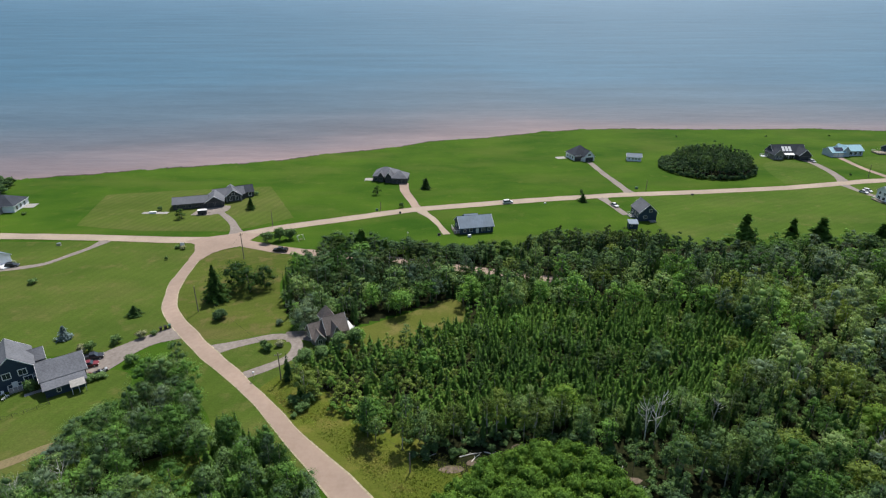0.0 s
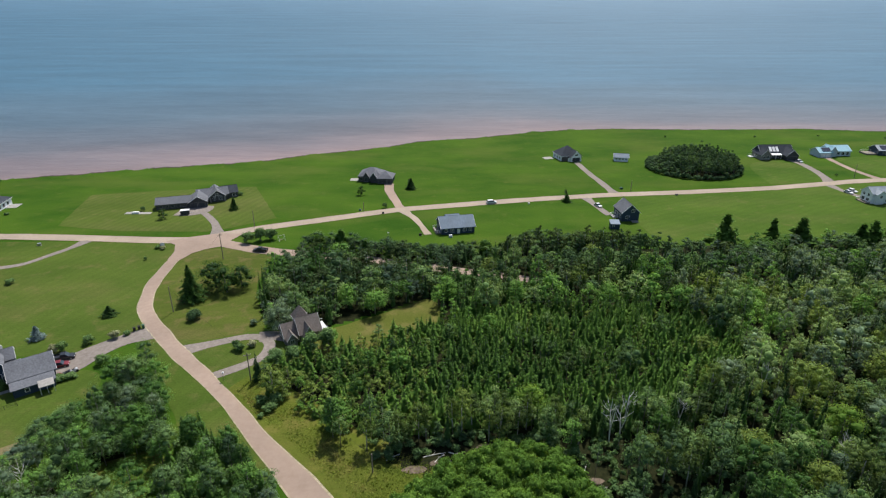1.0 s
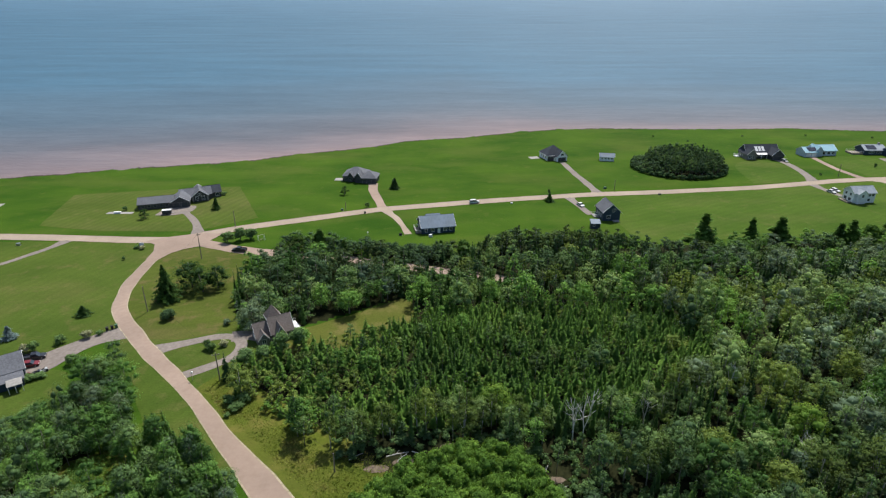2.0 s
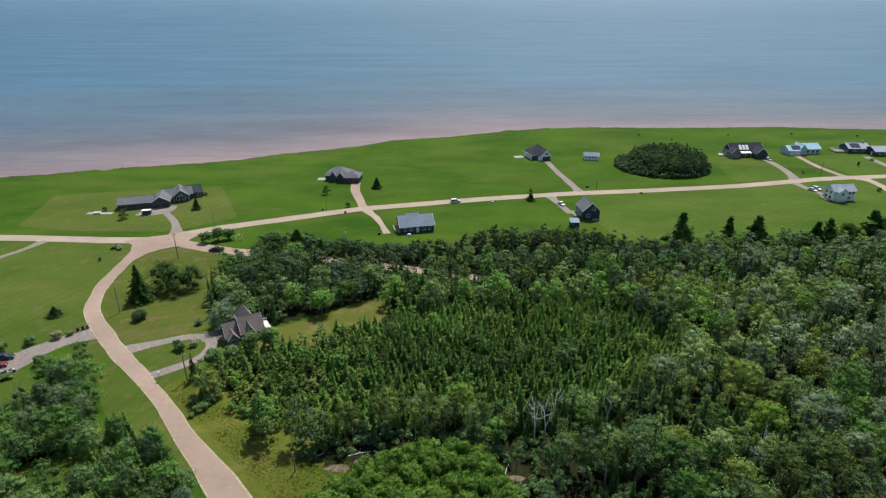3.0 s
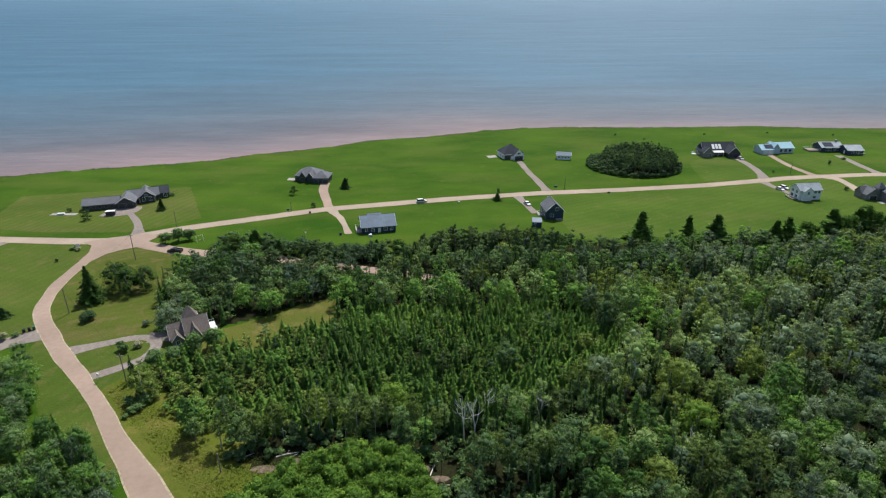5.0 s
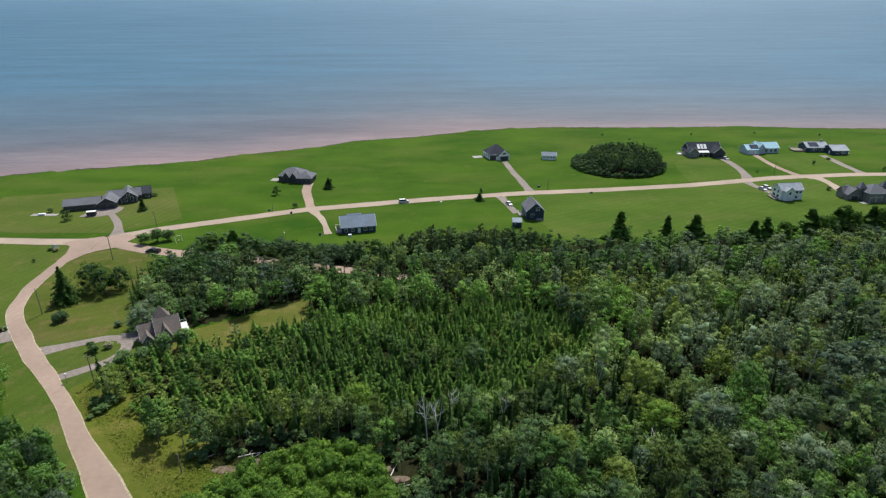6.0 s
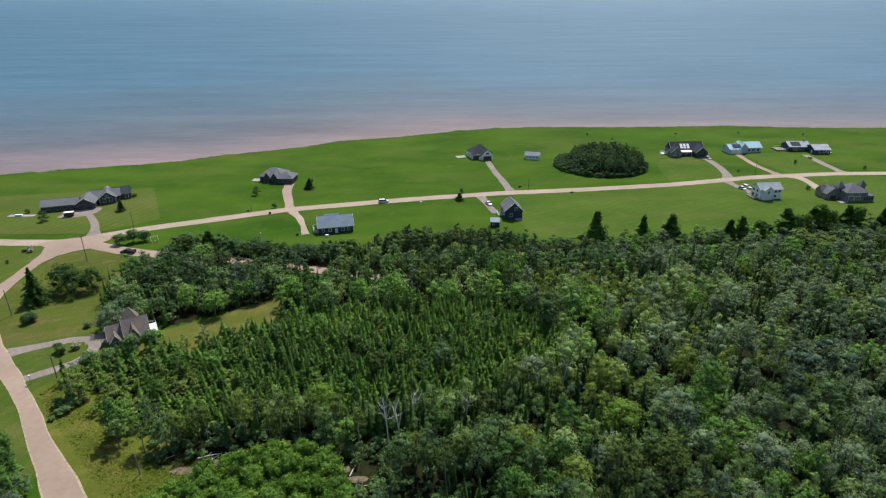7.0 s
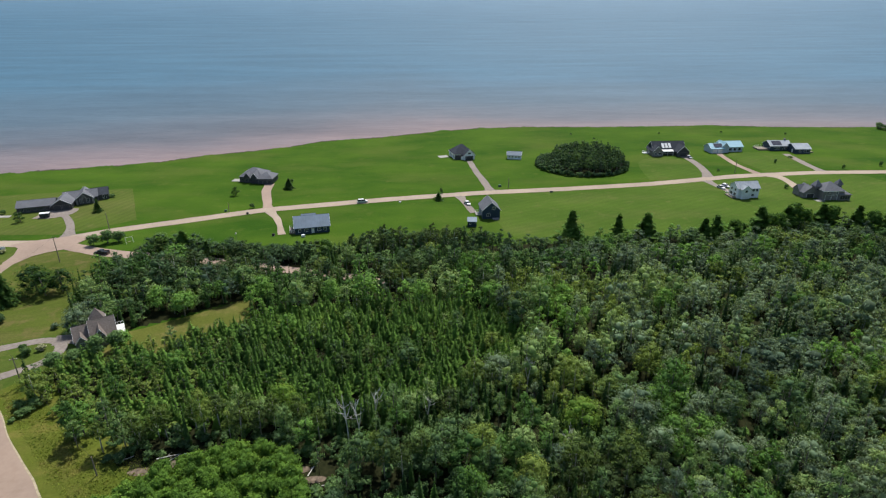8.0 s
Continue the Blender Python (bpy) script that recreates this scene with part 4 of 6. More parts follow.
wood_stand("shore_trees", "low dark green trees by the cliff edge", [(LOW[k % 3], x, y, rng.uniform(1.1, 1.9), 1.7, rng.normal(0.25, 0.12)) for k, (x, y) in enumerate(spots([(-221, 283), (-229, 305), (-255, 297), (-262, 280), (-240, 268)], 4.0))], [LEAF, BARK])
wood_stand("shore_trees", "low dark green trees by the cliff edge", [(LOW[k % 3], x, y, rng.uniform(1.1, 1.9), 1.7, rng.normal(0.25, 0.12)) for k, (x, y) in enumerate(spots([(394, 417), (396, 427), (428, 420), (428, 400), (410, 402)], 4.0))], [LEAF, BARK])
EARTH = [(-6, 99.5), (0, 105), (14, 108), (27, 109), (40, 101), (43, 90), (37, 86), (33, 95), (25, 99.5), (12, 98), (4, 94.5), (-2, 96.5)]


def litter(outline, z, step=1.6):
    """The ground under the trees, its colour darkened for shade, in small sheets joined edge to edge."""
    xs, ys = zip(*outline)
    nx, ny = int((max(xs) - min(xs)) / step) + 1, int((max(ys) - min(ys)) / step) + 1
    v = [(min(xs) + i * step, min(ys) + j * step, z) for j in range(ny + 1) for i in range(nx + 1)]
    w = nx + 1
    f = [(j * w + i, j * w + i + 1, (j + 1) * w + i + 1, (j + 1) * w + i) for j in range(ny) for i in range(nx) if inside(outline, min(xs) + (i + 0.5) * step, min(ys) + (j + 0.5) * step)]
    tagged(build("forest_floor", v, f, SHADED_FLOOR), "leaf litter under the trees, darkened in colour for shade", "ground", kind="structure")


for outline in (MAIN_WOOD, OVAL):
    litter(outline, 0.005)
# The thicket gap gets the same floor with shade in its colour.
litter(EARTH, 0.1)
patch("forest_floor", [(-71, 114), (-72, 125), (-69, 128), (-64, 121), (-60, 111), (-62, 100), (-66, 84), (-62, 66), (-90, 66), (-78, 84), (-73, 104)], 0.01, SHADED_FLOOR, "leaf litter under the copse, darkened in colour for shade", "ground", 1.2)


def part_mesh(name, data, wanted, material, parent, tint=0.45):
    v, f, t, w = data
    keep = f[w == wanted]
    used, back = np.unique(keep, return_inverse=True)
    ob = new(name, mesh_of(name, v[used], back.reshape(-1, 3), np.clip(t[used] + tint, 0, 1), np.zeros(len(keep), int), [material]))
    ob.parent = parent
    return ob


def single_tree(name, data, x, y, foliage, label, category="tree", tall=1.0, wide=1.0, group="", tint=0.45):
    ob = empty(name, x, y, 0, rng.uniform(0, 360))
    ob.scale = (wide, wide, tall)
    part_mesh("trunk", data, 1, BARK, ob)
    part_mesh("crown", data, 0, foliage, ob, tint)
    return tagged(ob, label, category, group)


def single_birch(x, y, tall, wide):
    """A birch at the edge of the woods, its pale trunk bare for half its height."""
    data = crown_tree(10.0, 2.6, 11, 900, 0.17, 0.52, 0.15)
    ob = empty("birch_tree", x, y, 0, rng.uniform(0, 360))
    ob.scale = (wide, wide, tall)
    part_mesh("trunk", data, 1, BIRCH, ob)
    part_mesh("crown", data, 0, OLIVE, ob, rng.normal(0.5, 0.15))
    return tagged(ob, "olive green birch with a bare pale trunk", "tree", "birches at the gap")


def tufts(name, label, outline, step, material, low=0.1, high=0.4, tint=0.5):
    """Rough grass and weeds: bent blades and small leafy clumps over a stretch of ground."""
    leaf = Leafage()
    pts = np.array(spots(outline, step))
    for k, size in ((3, 0.24), (5, 0.16), (6, 0.11)):
        c = np.repeat(pts, k, 0)
        tall = np.array([low + (high - low) * max(0.0, 0.5 + noise.noise(Vector((x * 0.15, y * 0.15, 2)))) for x, y in c])
        centre = np.stack([c[:, 0] + rng.normal(0, step * 0.7, len(c)), c[:, 1] + rng.normal(0, step * 0.7, len(c)), tall * rng.uniform(0.2, 1.0, len(c))], 1)
        clumps(leaf, centre, rng.normal(0, 0.35, (len(c), 3)) + [0, 0, 0.5], size, tint)
    v, f, t, w = leaf.done()
    v[:, 2] = np.maximum(v[:, 2], 0.0)
    hue = np.array([0.55 * noise.noise(Vector((x * 0.09, y * 0.09, 6))) + 0.4 * noise.noise(Vector((x * 0.35, y * 0.35, 9))) for x, y, _ in v[::3]])
    t = np.clip(t + np.repeat(hue, 3)[: len(t)], 0, 1)
    return tagged(new(name, mesh_of(name, v, f, t, w, [material])), label, "weeds", kind="stuff")


WEED = leaves("weed_leaves", [(0.0, (0.06, 0.105, 0.016)), (0.5, (0.145, 0.185, 0.028)), (1.0, (0.225, 0.19, 0.07))], 0.35, 0.22)
VERGE = [(-44.5, 122.5), (-38.4, 115.6), (-28.4, 106.0), (-19.6, 97.4), (-9.8, 88.0), (2, 72), (8, 70), (4, 90), (7, 95), (2, 100), (-8, 100), (-17, 104), (-28, 116), (-36, 120), (-42, 127)]
for x, y in BARE:
    patch("soil", [(x + 2.6 * math.cos(k), y + 1.1 * math.sin(k) + 0.25 * math.cos(k)) for k in (0, 0.8, 1.6, 2.4, 3.2, 4.0, 4.8, 5.5)], 0.05, SOIL, "bare tan soil in the gap beside the thicket", "ground", 0.9)
for x, y, tall, wide in ((-2, 103, 0.95, 0.8), (4, 104.5, 1.05, 0.7), (10, 106.5, 1.1, 0.75), (14.5, 108, 1.0, 0.9), (21, 108.5, 1.08, 0.8), (27, 108, 1.0, 0.7), (33, 106, 1.05, 0.8), (38, 103, 0.95, 0.75), (53, 92, 1.0, 0.9), (57, 90, 1.1, 0.8), (51, 96, 0.95, 0.8), (61, 94, 1.05, 0.9), (-9, 101.5, 0.9, 0.8)):
    single_birch(x, y, tall, wide)
tufts("weeds", "rough knee-high yellow-green weeds along the road", VERGE, 0.7, WEED, 0.04, 0.22)
tufts("weeds", "bright green weeds in the copse opening", [(-64, 97), (-58, 100), (-52, 98), (-51, 91), (-55, 86), (-62, 86.5)], 0.6, THICKET_LEAF, 0.1, 0.6)


# ---- houses ----
class Block:
    """One rectangular wing of a house, in the house's own metres, turned by rot about its first corner."""

    def __init__(self, house, x0, x1, y0, y1, eave, rot=0.0):
        self.house, self.wide, self.deep, self.eave = house, x1 - x0, y1 - y0, eave
        self.m = pose(x0, y0, 0, 0, 0, rot)

    def face(self, side):
        w, d = self.wide, self.deep
        o, u, n = {"S": ((0, 0), (1, 0), (0, -1)), "E": ((w, 0), (0, 1), (1, 0)), "N": ((w, d), (-1, 0), (0, 1)), "W": ((0, d), (0, -1), (-1, 0))}[side]
        return self.m @ Matrix(((u[0], n[0], 0, o[0]), (u[1], n[1], 0, o[1]), (0, 0, 1, 0), (0, 0, 0, 1)))

    def add(self, name, piece, material, label="", parent=None, m=None):
        v, f = turned(piece, m or self.m)
        return build(name, v, f, material, parent or self.house, label)


def slab(a, b, c, d, thick):
    """A roof plane: four corners and its thickness, downwards."""
    top = [Vector(p) for p in (a, b, c, d)]
    v = top + [p - Vector((0, 0, thick)) for p in top]
    return v, [(0, 1, 2, 3), (7, 6, 5, 4), (0, 4, 5, 1), (1, 5, 6, 2), (2, 6, 7, 3), (3, 7, 4, 0)]


def gable(house, x0, x1, y0, y1, eave, rise, axis, wall, roof, rot=0.0, over=0.45, trim=None, base=0.0):
    """A wing with a gabled roof, its ridge along axis: walls, two roof slopes, ridge cap and white rake boards."""
    b = Block(house, x0, x1, y0, y1, eave, rot)
    w, d = b.wide, b.deep
    if axis == "y":
        turn, run, span = Matrix.Identity(4), d, w
    else:
        turn, run, span = Matrix.Translation((0, d, 0)) @ pose(0, 0, 0, 0, 0, -90), w, d
    m = b.m @ turn
    h, t = span / 2, eave + rise
    v = []
    for y in (0, run):
        v += [(0, y, base), (span, y, base), (span, y, eave), (h, y, t - 0.02), (0, y, eave)]
    b.add("wall", (v, [(0, 1, 2, 3, 4), (9, 8, 7, 6, 5), (0, 5, 6, 1), (1, 6, 7, 2), (2, 7, 8, 3), (3, 8, 9, 4), (4, 9, 5, 0)]), wall, m=m)
    k, lift = rise / h, 0.2
    e = eave - over * k + lift
    left = slab((-over, -over, e), (h, -over, t + lift), (h, run + over, t + lift), (-over, run + over, e), 0.18)
    right = slab((h, -over, t + lift), (span + over, -over, e), (span + over, run + over, e), (h, run + over, t + lift), 0.18)
    b.add("roof", joined(left, right), roof, m=m)
    b.add("ridge_cap", (slab((h - 0.16, -over, t + lift + 0.0), (h, -over, t + lift + 0.08), (h, run + over, t + lift + 0.08), (h - 0.16, run + over, t + lift), 0.05)), roof, m=m)
    if trim:
        for y in (-over - 0.06, run + over):
            b.add("fascia", joined(slab((-over, y, e + 0.02), (h, y, t + lift + 0.02), (h, y + 0.06, t + lift + 0.02), (-over, y + 0.06, e + 0.02), 0.28), slab((h, y, t + lift + 0.02), (span + over, y, e + 0.02), (span + over, y + 0.06, e + 0.02), (h, y + 0.06, t + lift + 0.02), 0.28)), trim, "painted rake board", m=m)
    return b


def hip(house, x0, x1, y0, y1, eave, rise, wall, roof, rot=0.0, over=0.5, trim=None, base=0.0):
    """A wing with a hipped roof; a square one ends in a point."""
    b = Block(house, x0, x1, y0, y1, eave, rot)
    w, d = b.wide, b.deep
    b.add("wall", box(0, w, 0, d, base, eave + 0.1), wall)
    r = min(w, d) / 2
    e = eave + 0.05
    low = [(-over, -over, e), (w + over, -over, e), (w + over, d + over, e), (-over, d + over, e)]
    up = [(p[0], p[1], e + 0.18) for p in low]
    top = [(r, r, e + rise), (w - r, d - r, e + rise)] if w >= d else [(r, r, e + rise), (w - r, d - r, e + rise)]
    v = low + up + top
    if w >= d:
        slopes = [(4, 5, 9, 8), (5, 6, 9), (6, 7, 8, 9), (7, 4, 8)]
    else:
        slopes = [(4, 5, 8), (5, 6, 9, 8), (6, 7, 9), (7, 4, 8, 9)]
    b.add("roof", (v, [(3, 2, 1, 0), (0, 1, 5, 4), (1, 2, 6, 5), (2, 3, 7, 6), (3, 0, 4, 7), *slopes]), roof)
    if trim:
        b.add("fascia", joined(box(-over - 0.05, w + over + 0.05, -over - 0.05, -over, e - 0.05, e + 0.16), box(w + over, w + over + 0.05, -over, d + over, e - 0.05, e + 0.16), box(-over - 0.05, -over, -over, d + over, e - 0.05, e + 0.16)), trim, "painted eaves board")
    return b


def window(b, side, u, z, w=1.1, h=1.2, trim=None, edge=0.11):
    m, a, c, e = b.face(side), u - w / 2, u + w / 2, edge
    bars = [box(a - e, c + e, 0.003, 0.07, z - e, z), box(a - e, c + e, 0.003, 0.07, z + h, z + h + e), box(a - e, a, 0.003, 0.07, z, z + h), box(c, c + e, 0.003, 0.07, z, z + h)]
    if w > 0.9:
        bars.append(box(u - 0.03, u + 0.03, 0.003, 0.06, z, z + h))
    ob = b.add("window", joined(*bars), trim or WHITE, "white-framed window", m=m)
    b.add("pane", box(a, c, 0.003, 0.035, z, z + h), GLASS, "dark reflecting glass", ob, m)


def door(b, side, u, w=1.0, h=2.1, material=None):
    m = b.face(side)
    ob = b.add("door", joined(box(u - w / 2, u + w / 2, 0.003, 0.06, 0.15, h), box(u - w / 2 - 0.1, u - w / 2, 0.003, 0.09, 0.1, h + 0.1), box(u + w / 2, u + w / 2 + 0.1, 0.003, 0.09, 0.1, h + 0.1), box(u - w / 2, u + w / 2, 0.003, 0.09, h, h + 0.1)), material or WHITE, m=m)
    b.add("handle", box(u + w / 2 - 0.14, u + w / 2 - 0.08, 0.06, 0.12, 1.0, 1.15), STEEL, "steel handle", ob, m)


def garage_door(b, side, u, w=2.7, h=2.3, material=None, trim=None):
    m = b.face(side)
    ob = b.add("garage_door", joined(*[box(u - w / 2, u + w / 2, 0.003, 0.07, 0.05 + k * h / 4, 0.02 + (k + 1) * h / 4) for k in range(4)]), material or WHITE, "panelled garage door", m=m)
    b.add("frame", joined(box(u - w / 2 - 0.14, u - w / 2, 0.003, 0.1, 0, h + 0.14), box(u + w / 2, u + w / 2 + 0.14, 0.003, 0.1, 0, h + 0.14), box(u - w / 2, u + w / 2, 0.003, 0.1, h + 0.02, h + 0.14)), trim or WHITE, "", ob, m)


def deck(house, x0, x1, y0, y1, z, material, rails=True):
    build("deck", *box(x0, x1, y0, y1, 0, z, 0.05), material, house, "low timber deck")
    if rails:
        posts = [box(x, x + 0.1, y, y + 0.1, z, z + 1.0) for x in np.linspace(x0, x1 - 0.1, 4) for y in (y0, y1 - 0.1)]
        build("railing", *joined(*posts, box(x0, x1, y0, y0 + 0.08, z + 1.0, z + 1.08), box(x0, x1, y1 - 0.08, y1, z + 1.0, z + 1.08), box(x0, x0 + 0.08, y0, y1, z + 1.0, z + 1.08)), WHITE, house, "white deck railing")


def chimney(house, x, y, z0, z1, material=STONE):
    build("chimney", *joined(box(x - 0.45, x + 0.45, y - 0.45, y + 0.45, z0, z1), box(x - 0.55, x + 0.55, y - 0.55, y + 0.55, z1, z1 + 0.15)), material, house, "masonry chimney")


def house_at(x, y, yaw, label):
    return tagged(empty("house", x, y, 0, yaw), label, "house")


# long dark house with a garage wing
a = house_at(-125.3, 258.8, 17, "long charcoal bungalow with grey roof and garage")
b = gable(a, 0, 15.2, 0, 8.5, 2.7, 2.0, "x", SIDING_DARK, SHINGLE_GREY)
for u in (2.0, 4.6, 7.2, 9.8, 12.4):
    window(b, "S", u, 0.9, 1.3, 1.3, SIDING_GREY)
b = gable(a, 14.4, 22.4, -1.2, 9, 2.8, 2.5, "y", SIDING_DARK, SHINGLE_GREY, trim=WHITE)
garage_door(b, "S", 2.2, 2.8, 2.4, SIDING_DARK, SIDING_GREY)
garage_door(b, "S", 5.8, 2.8, 2.4, SIDING_DARK, SIDING_GREY)
b = gable(a, 18, 32, 6, 14.5, 2.8, 2.5, "x", SIDING_DARK, SHINGLE_GREY, rot=8)
b = gable(a, 23.2, 30.6, 4.6, 15, 2.9, 2.8, "y", SIDING_DARK, SHINGLE_GREY, rot=8, trim=WHITE)
window(b, "S", 2.2, 0.8, 1.2, 1.9)
window(b, "S", 5.0, 0.8, 1.2, 1.9)
window(b, "S", 3.6, 3.2, 1.2, 0.9)
for u in (-0.05, 6.7):
    b.add("stone_pier", box(u, u + 0.75, -0.12, 0.3, 0, 2.6, 0.03), STONE, "pale stone pier")
b = gable(a, 29.2, 36.2, 9.5, 17.5, 2.7, 2.4, "x", SIDING_DARK, SHINGLE_DARK, rot=8)
window(b, "S", 5.2, 0.7, 1.4, 1.6)
# hipped house on its own lawn
a = house_at(-37.2, 305.2, -4, "low grey house with hipped shingle roofs")
a.scale = (0.87, 0.95, 1.0)
b = hip(a, 0, 14.5, 0, 12.5, 2.8, 3.7, SIDING_DARK, SHINGLE_GREY)
for u in (1.8, 4.2, 6.6):
    window(b, "S", u, 0.7, 1.3, 1.5, SIDING_GREY)
build("patio", *box(-6, -0.6, 1, 6, 0, 0.12, 0.03), CONCRETE, a, "pale concrete patio")
b = gable(a, 3.2, 6.8, -1.2, 6, 3.0, 2.3, "y", SIDING_DARK, SHINGLE_GREY, trim=SIDING_GREY)
window(b, "S", 1.8, 0.7, 1.8, 1.7, SIDING_GREY)
b = gable(a, 8, 12, -2.6, 5, 3.2, 2.4, "y", SIDING_DARK, SHINGLE_GREY, trim=WHITE)
door(b, "S", 2.0, 1.4, 2.3, SIDING_DARK)
b = hip(a, 12.3, 21.5, -3.8, 6.5, 2.8, 2.9, SIDING_DARK, SHINGLE_GREY)
for u in (1.9, 4.7, 7.4):
    garage_door(b, "S", u, 2.2, 2.2, SIDING_DARK, SIDING_GREY)
# blue house with a pale metal roof
a = house_at(7.5, 228.2, 12, "navy bungalow with pale blue-grey metal roof")
b = gable(a, 0, 14.2, 0, 10.2, 2.9, 3.3, "x", SIDING_NAVY, METAL_ROOF, trim=WHITE)
for u, w in ((1.9, 0.9), (4.6, 1.2), (9.9, 1.3), (12.4, 1.1)):
    window(b, "S", u, 1.0, w, 1.2)
door(b, "S", 7.3)
window(b, "W", 3.0, 0.9)
gable(a, 3.2, 8.8, 4.6, 8.6, 5.2, 1.2, "x", SIDING_NAVY, METAL_ROOF, over=0.3, base=3.2)
deck(a, -2.2, -0.02, 1, 8, 0.5, WOOD_POLE)
# white house with a dark hipped roof
a = house_at(85.2, 345.0, 16, "white house with charcoal hipped roof and garage")
b = hip(a, -4.6, 7.6, 3.6, 14.6, 3.0, 4.9, SIDING_WHITE, SHINGLE_DARK, trim=WHITE)
for u in (2.4, 5.6, 8.8):
    window(b, "W", u, 0.9, 1.3, 1.4)
b = gable(a, 0, 6.8, 0, 8, 3.0, 3.3, "y", SIDING_WHITE, SHINGLE_DARK, trim=WHITE)
garage_door(b, "S", 3.4, 5.0, 2.4, SIDING_DARK)
window(b, "S", 3.4, 3.5, 1.8, 1.0)
b = Block(a, -4.4, 0, 1.2, 3.6, 2.6)
b.add("wall", box(0, 4.4, 1.2, 2.4, 0, 2.6), SIDING_DARK)
door(b, "S", 3.6, 1.2)
build("patio", *box(-12, -6, 10, 15, 0, 0.12, 0.03), CONCRETE, a, "pale concrete patio")
a = tagged(empty("shed", 111.6, 347.0, 0, -12), "small white outbuilding with grey metal roof", "shed")
b = gable(a, 0, 8.2, 0, 5.2, 2.6, 1.6, "x", SIDING_WHITE, METAL_ROOF, trim=WHITE)
for u in (1.3, 3.3, 5.2, 7.0):
    window(b, "S", u, 1.2, 0.9, 0.7)
# navy cottage with its shed
a = house_at(87.2, 244.0, 5, "small navy cottage with steep grey roof")
b = gable(a, 0, 7.8, 0, 9.6, 4.1, 3.5, "y", SIDING_NAVY, SHINGLE_GREY, trim=WHITE)
window(b, "S", 4.9, 4.2, 1.3, 1.2)
window(b, "S", 2.6, 1.2, 1.5, 1.3)
for u in (2.0, 4.6, 7.2):
    window(b, "W", u, 1.2, 1.0, 1.4)
build("steps", *joined(box(4.4, 7.2, -1.5, 0, 0, 0.35), box(4.4, 7.2, -2.0, -1.5, 0, 0.18)), CONCRETE, a, "pale step at the wall")
deck(a, -2.2, -0.02, 4.5, 8.5, 0.4, CONCRETE)
a = tagged(empty("shed", 79.9, 234.6, 0, -4), "small navy shed with grey roof on the lawn", "shed")
b = Block(a, 0, 3.8, 0, 3.4, 2.3)
b.add("wall", joined(box(0, 3.8, 0, 3.4, 0, 2.3)), SIDING_NAVY)
b.add("roof", slab((-0.2, -0.3, 2.45), (4.0, -0.3, 2.45), (4.0, 3.7, 3.2), (-0.2, 3.7, 3.2), 0.14), METAL_ROOF)
door(b, "S", 2.6, 1.0, 1.9, SIDING_NAVY)
window(b, "S", 1.1, 1.2, 0.7, 0.6)
# dark house with three white dormers
a = house_at(203.0, 352.6, 2, "charcoal house with three white dormers")
b = gable(a, 0, 20, 0, 10, 3.2, 4.2, "x", SIDING_DARK, SHINGLE_DARK, trim=WHITE)
for u in (6.5, 8.6, 10.7):
    window(b, "S", u, 1.0, 1.3, 1.5)
    # A plain white slab on the slope stands in for each dormer's roof.
    slope = [Vector((u - 0.8, 1.0, 4.3)), Vector((u + 0.8, 1.0, 4.3)), Vector((u + 0.8, 3.7, 6.55)), Vector((u - 0.8, 3.7, 6.55))]
    b.add("roof_window", slab(*slope, 0.25), WHITE, "white slab standing in for a dormer roof")
b.add("porch_roof", slab((5, -2, 2.7), (12, -2, 2.7), (12, 0, 3.4), (5, 0, 3.4), 0.15), WHITE)
for u in (5.2, 8.5, 11.8):
    b.add("post", box(u - 0.1, u + 0.1, -1.9, -1.7, 0, 2.6), WHITE)
b = gable(a, 13, 20.4, -5, 5, 3.0, 3.4, "y", SIDING_DARK, SHINGLE_DARK, trim=SIDING_WHITE)
garage_door(b, "S", 3.7, 5.2, 2.4, SIDING_DARK, SIDING_GREY)
b = gable(a, -1.5, 4.4, -3.4, 7, 3.2, 3.0, "y", SIDING_GREY, SHINGLE_DARK, trim=WHITE)
window(b, "S", 1.8, 0.9, 1.2, 1.6)
window(b, "S", 4.1, 0.9, 1.2, 1.6)
window(b, "W", 4.0, 0.9, 1.6, 1.6)
deck(a, -4.5, -1.6, 4, 7, 0.4, WHITE)
# pale house with teal roof
a = house_at(240.5, 355.2, 4, "pale blue house with teal metal roof and solar panels")
b = gable(a, 0, 8.4, 0, 9, 3.0, 2.3, "x", SIDING_BLUE, METAL_TEAL, trim=WHITE)
garage_door(b, "S", 2.4, 2.6, 2.3)
garage_door(b, "S", 5.9, 2.6, 2.3)
b.add("solar_panel", slab((2.4, 0.6, 3.75), (7.8, 0.6, 3.75), (7.8, 3.8, 5.4), (2.4, 3.8, 5.4), 0.08), SOLAR)
b = gable(a, 8, 22, 2.5, 12, 3.2, 2.6, "x", SIDING_BLUE, METAL_TEAL, trim=WHITE)
for u in (3.0, 6.0, 9.0, 12.0):
    window(b, "S", u, 0.8, 1.6, 1.7)
gable(a, 7, 12, 1, 9, 3.4, 2.8, "y", SIDING_BLUE, METAL_TEAL, trim=WHITE)
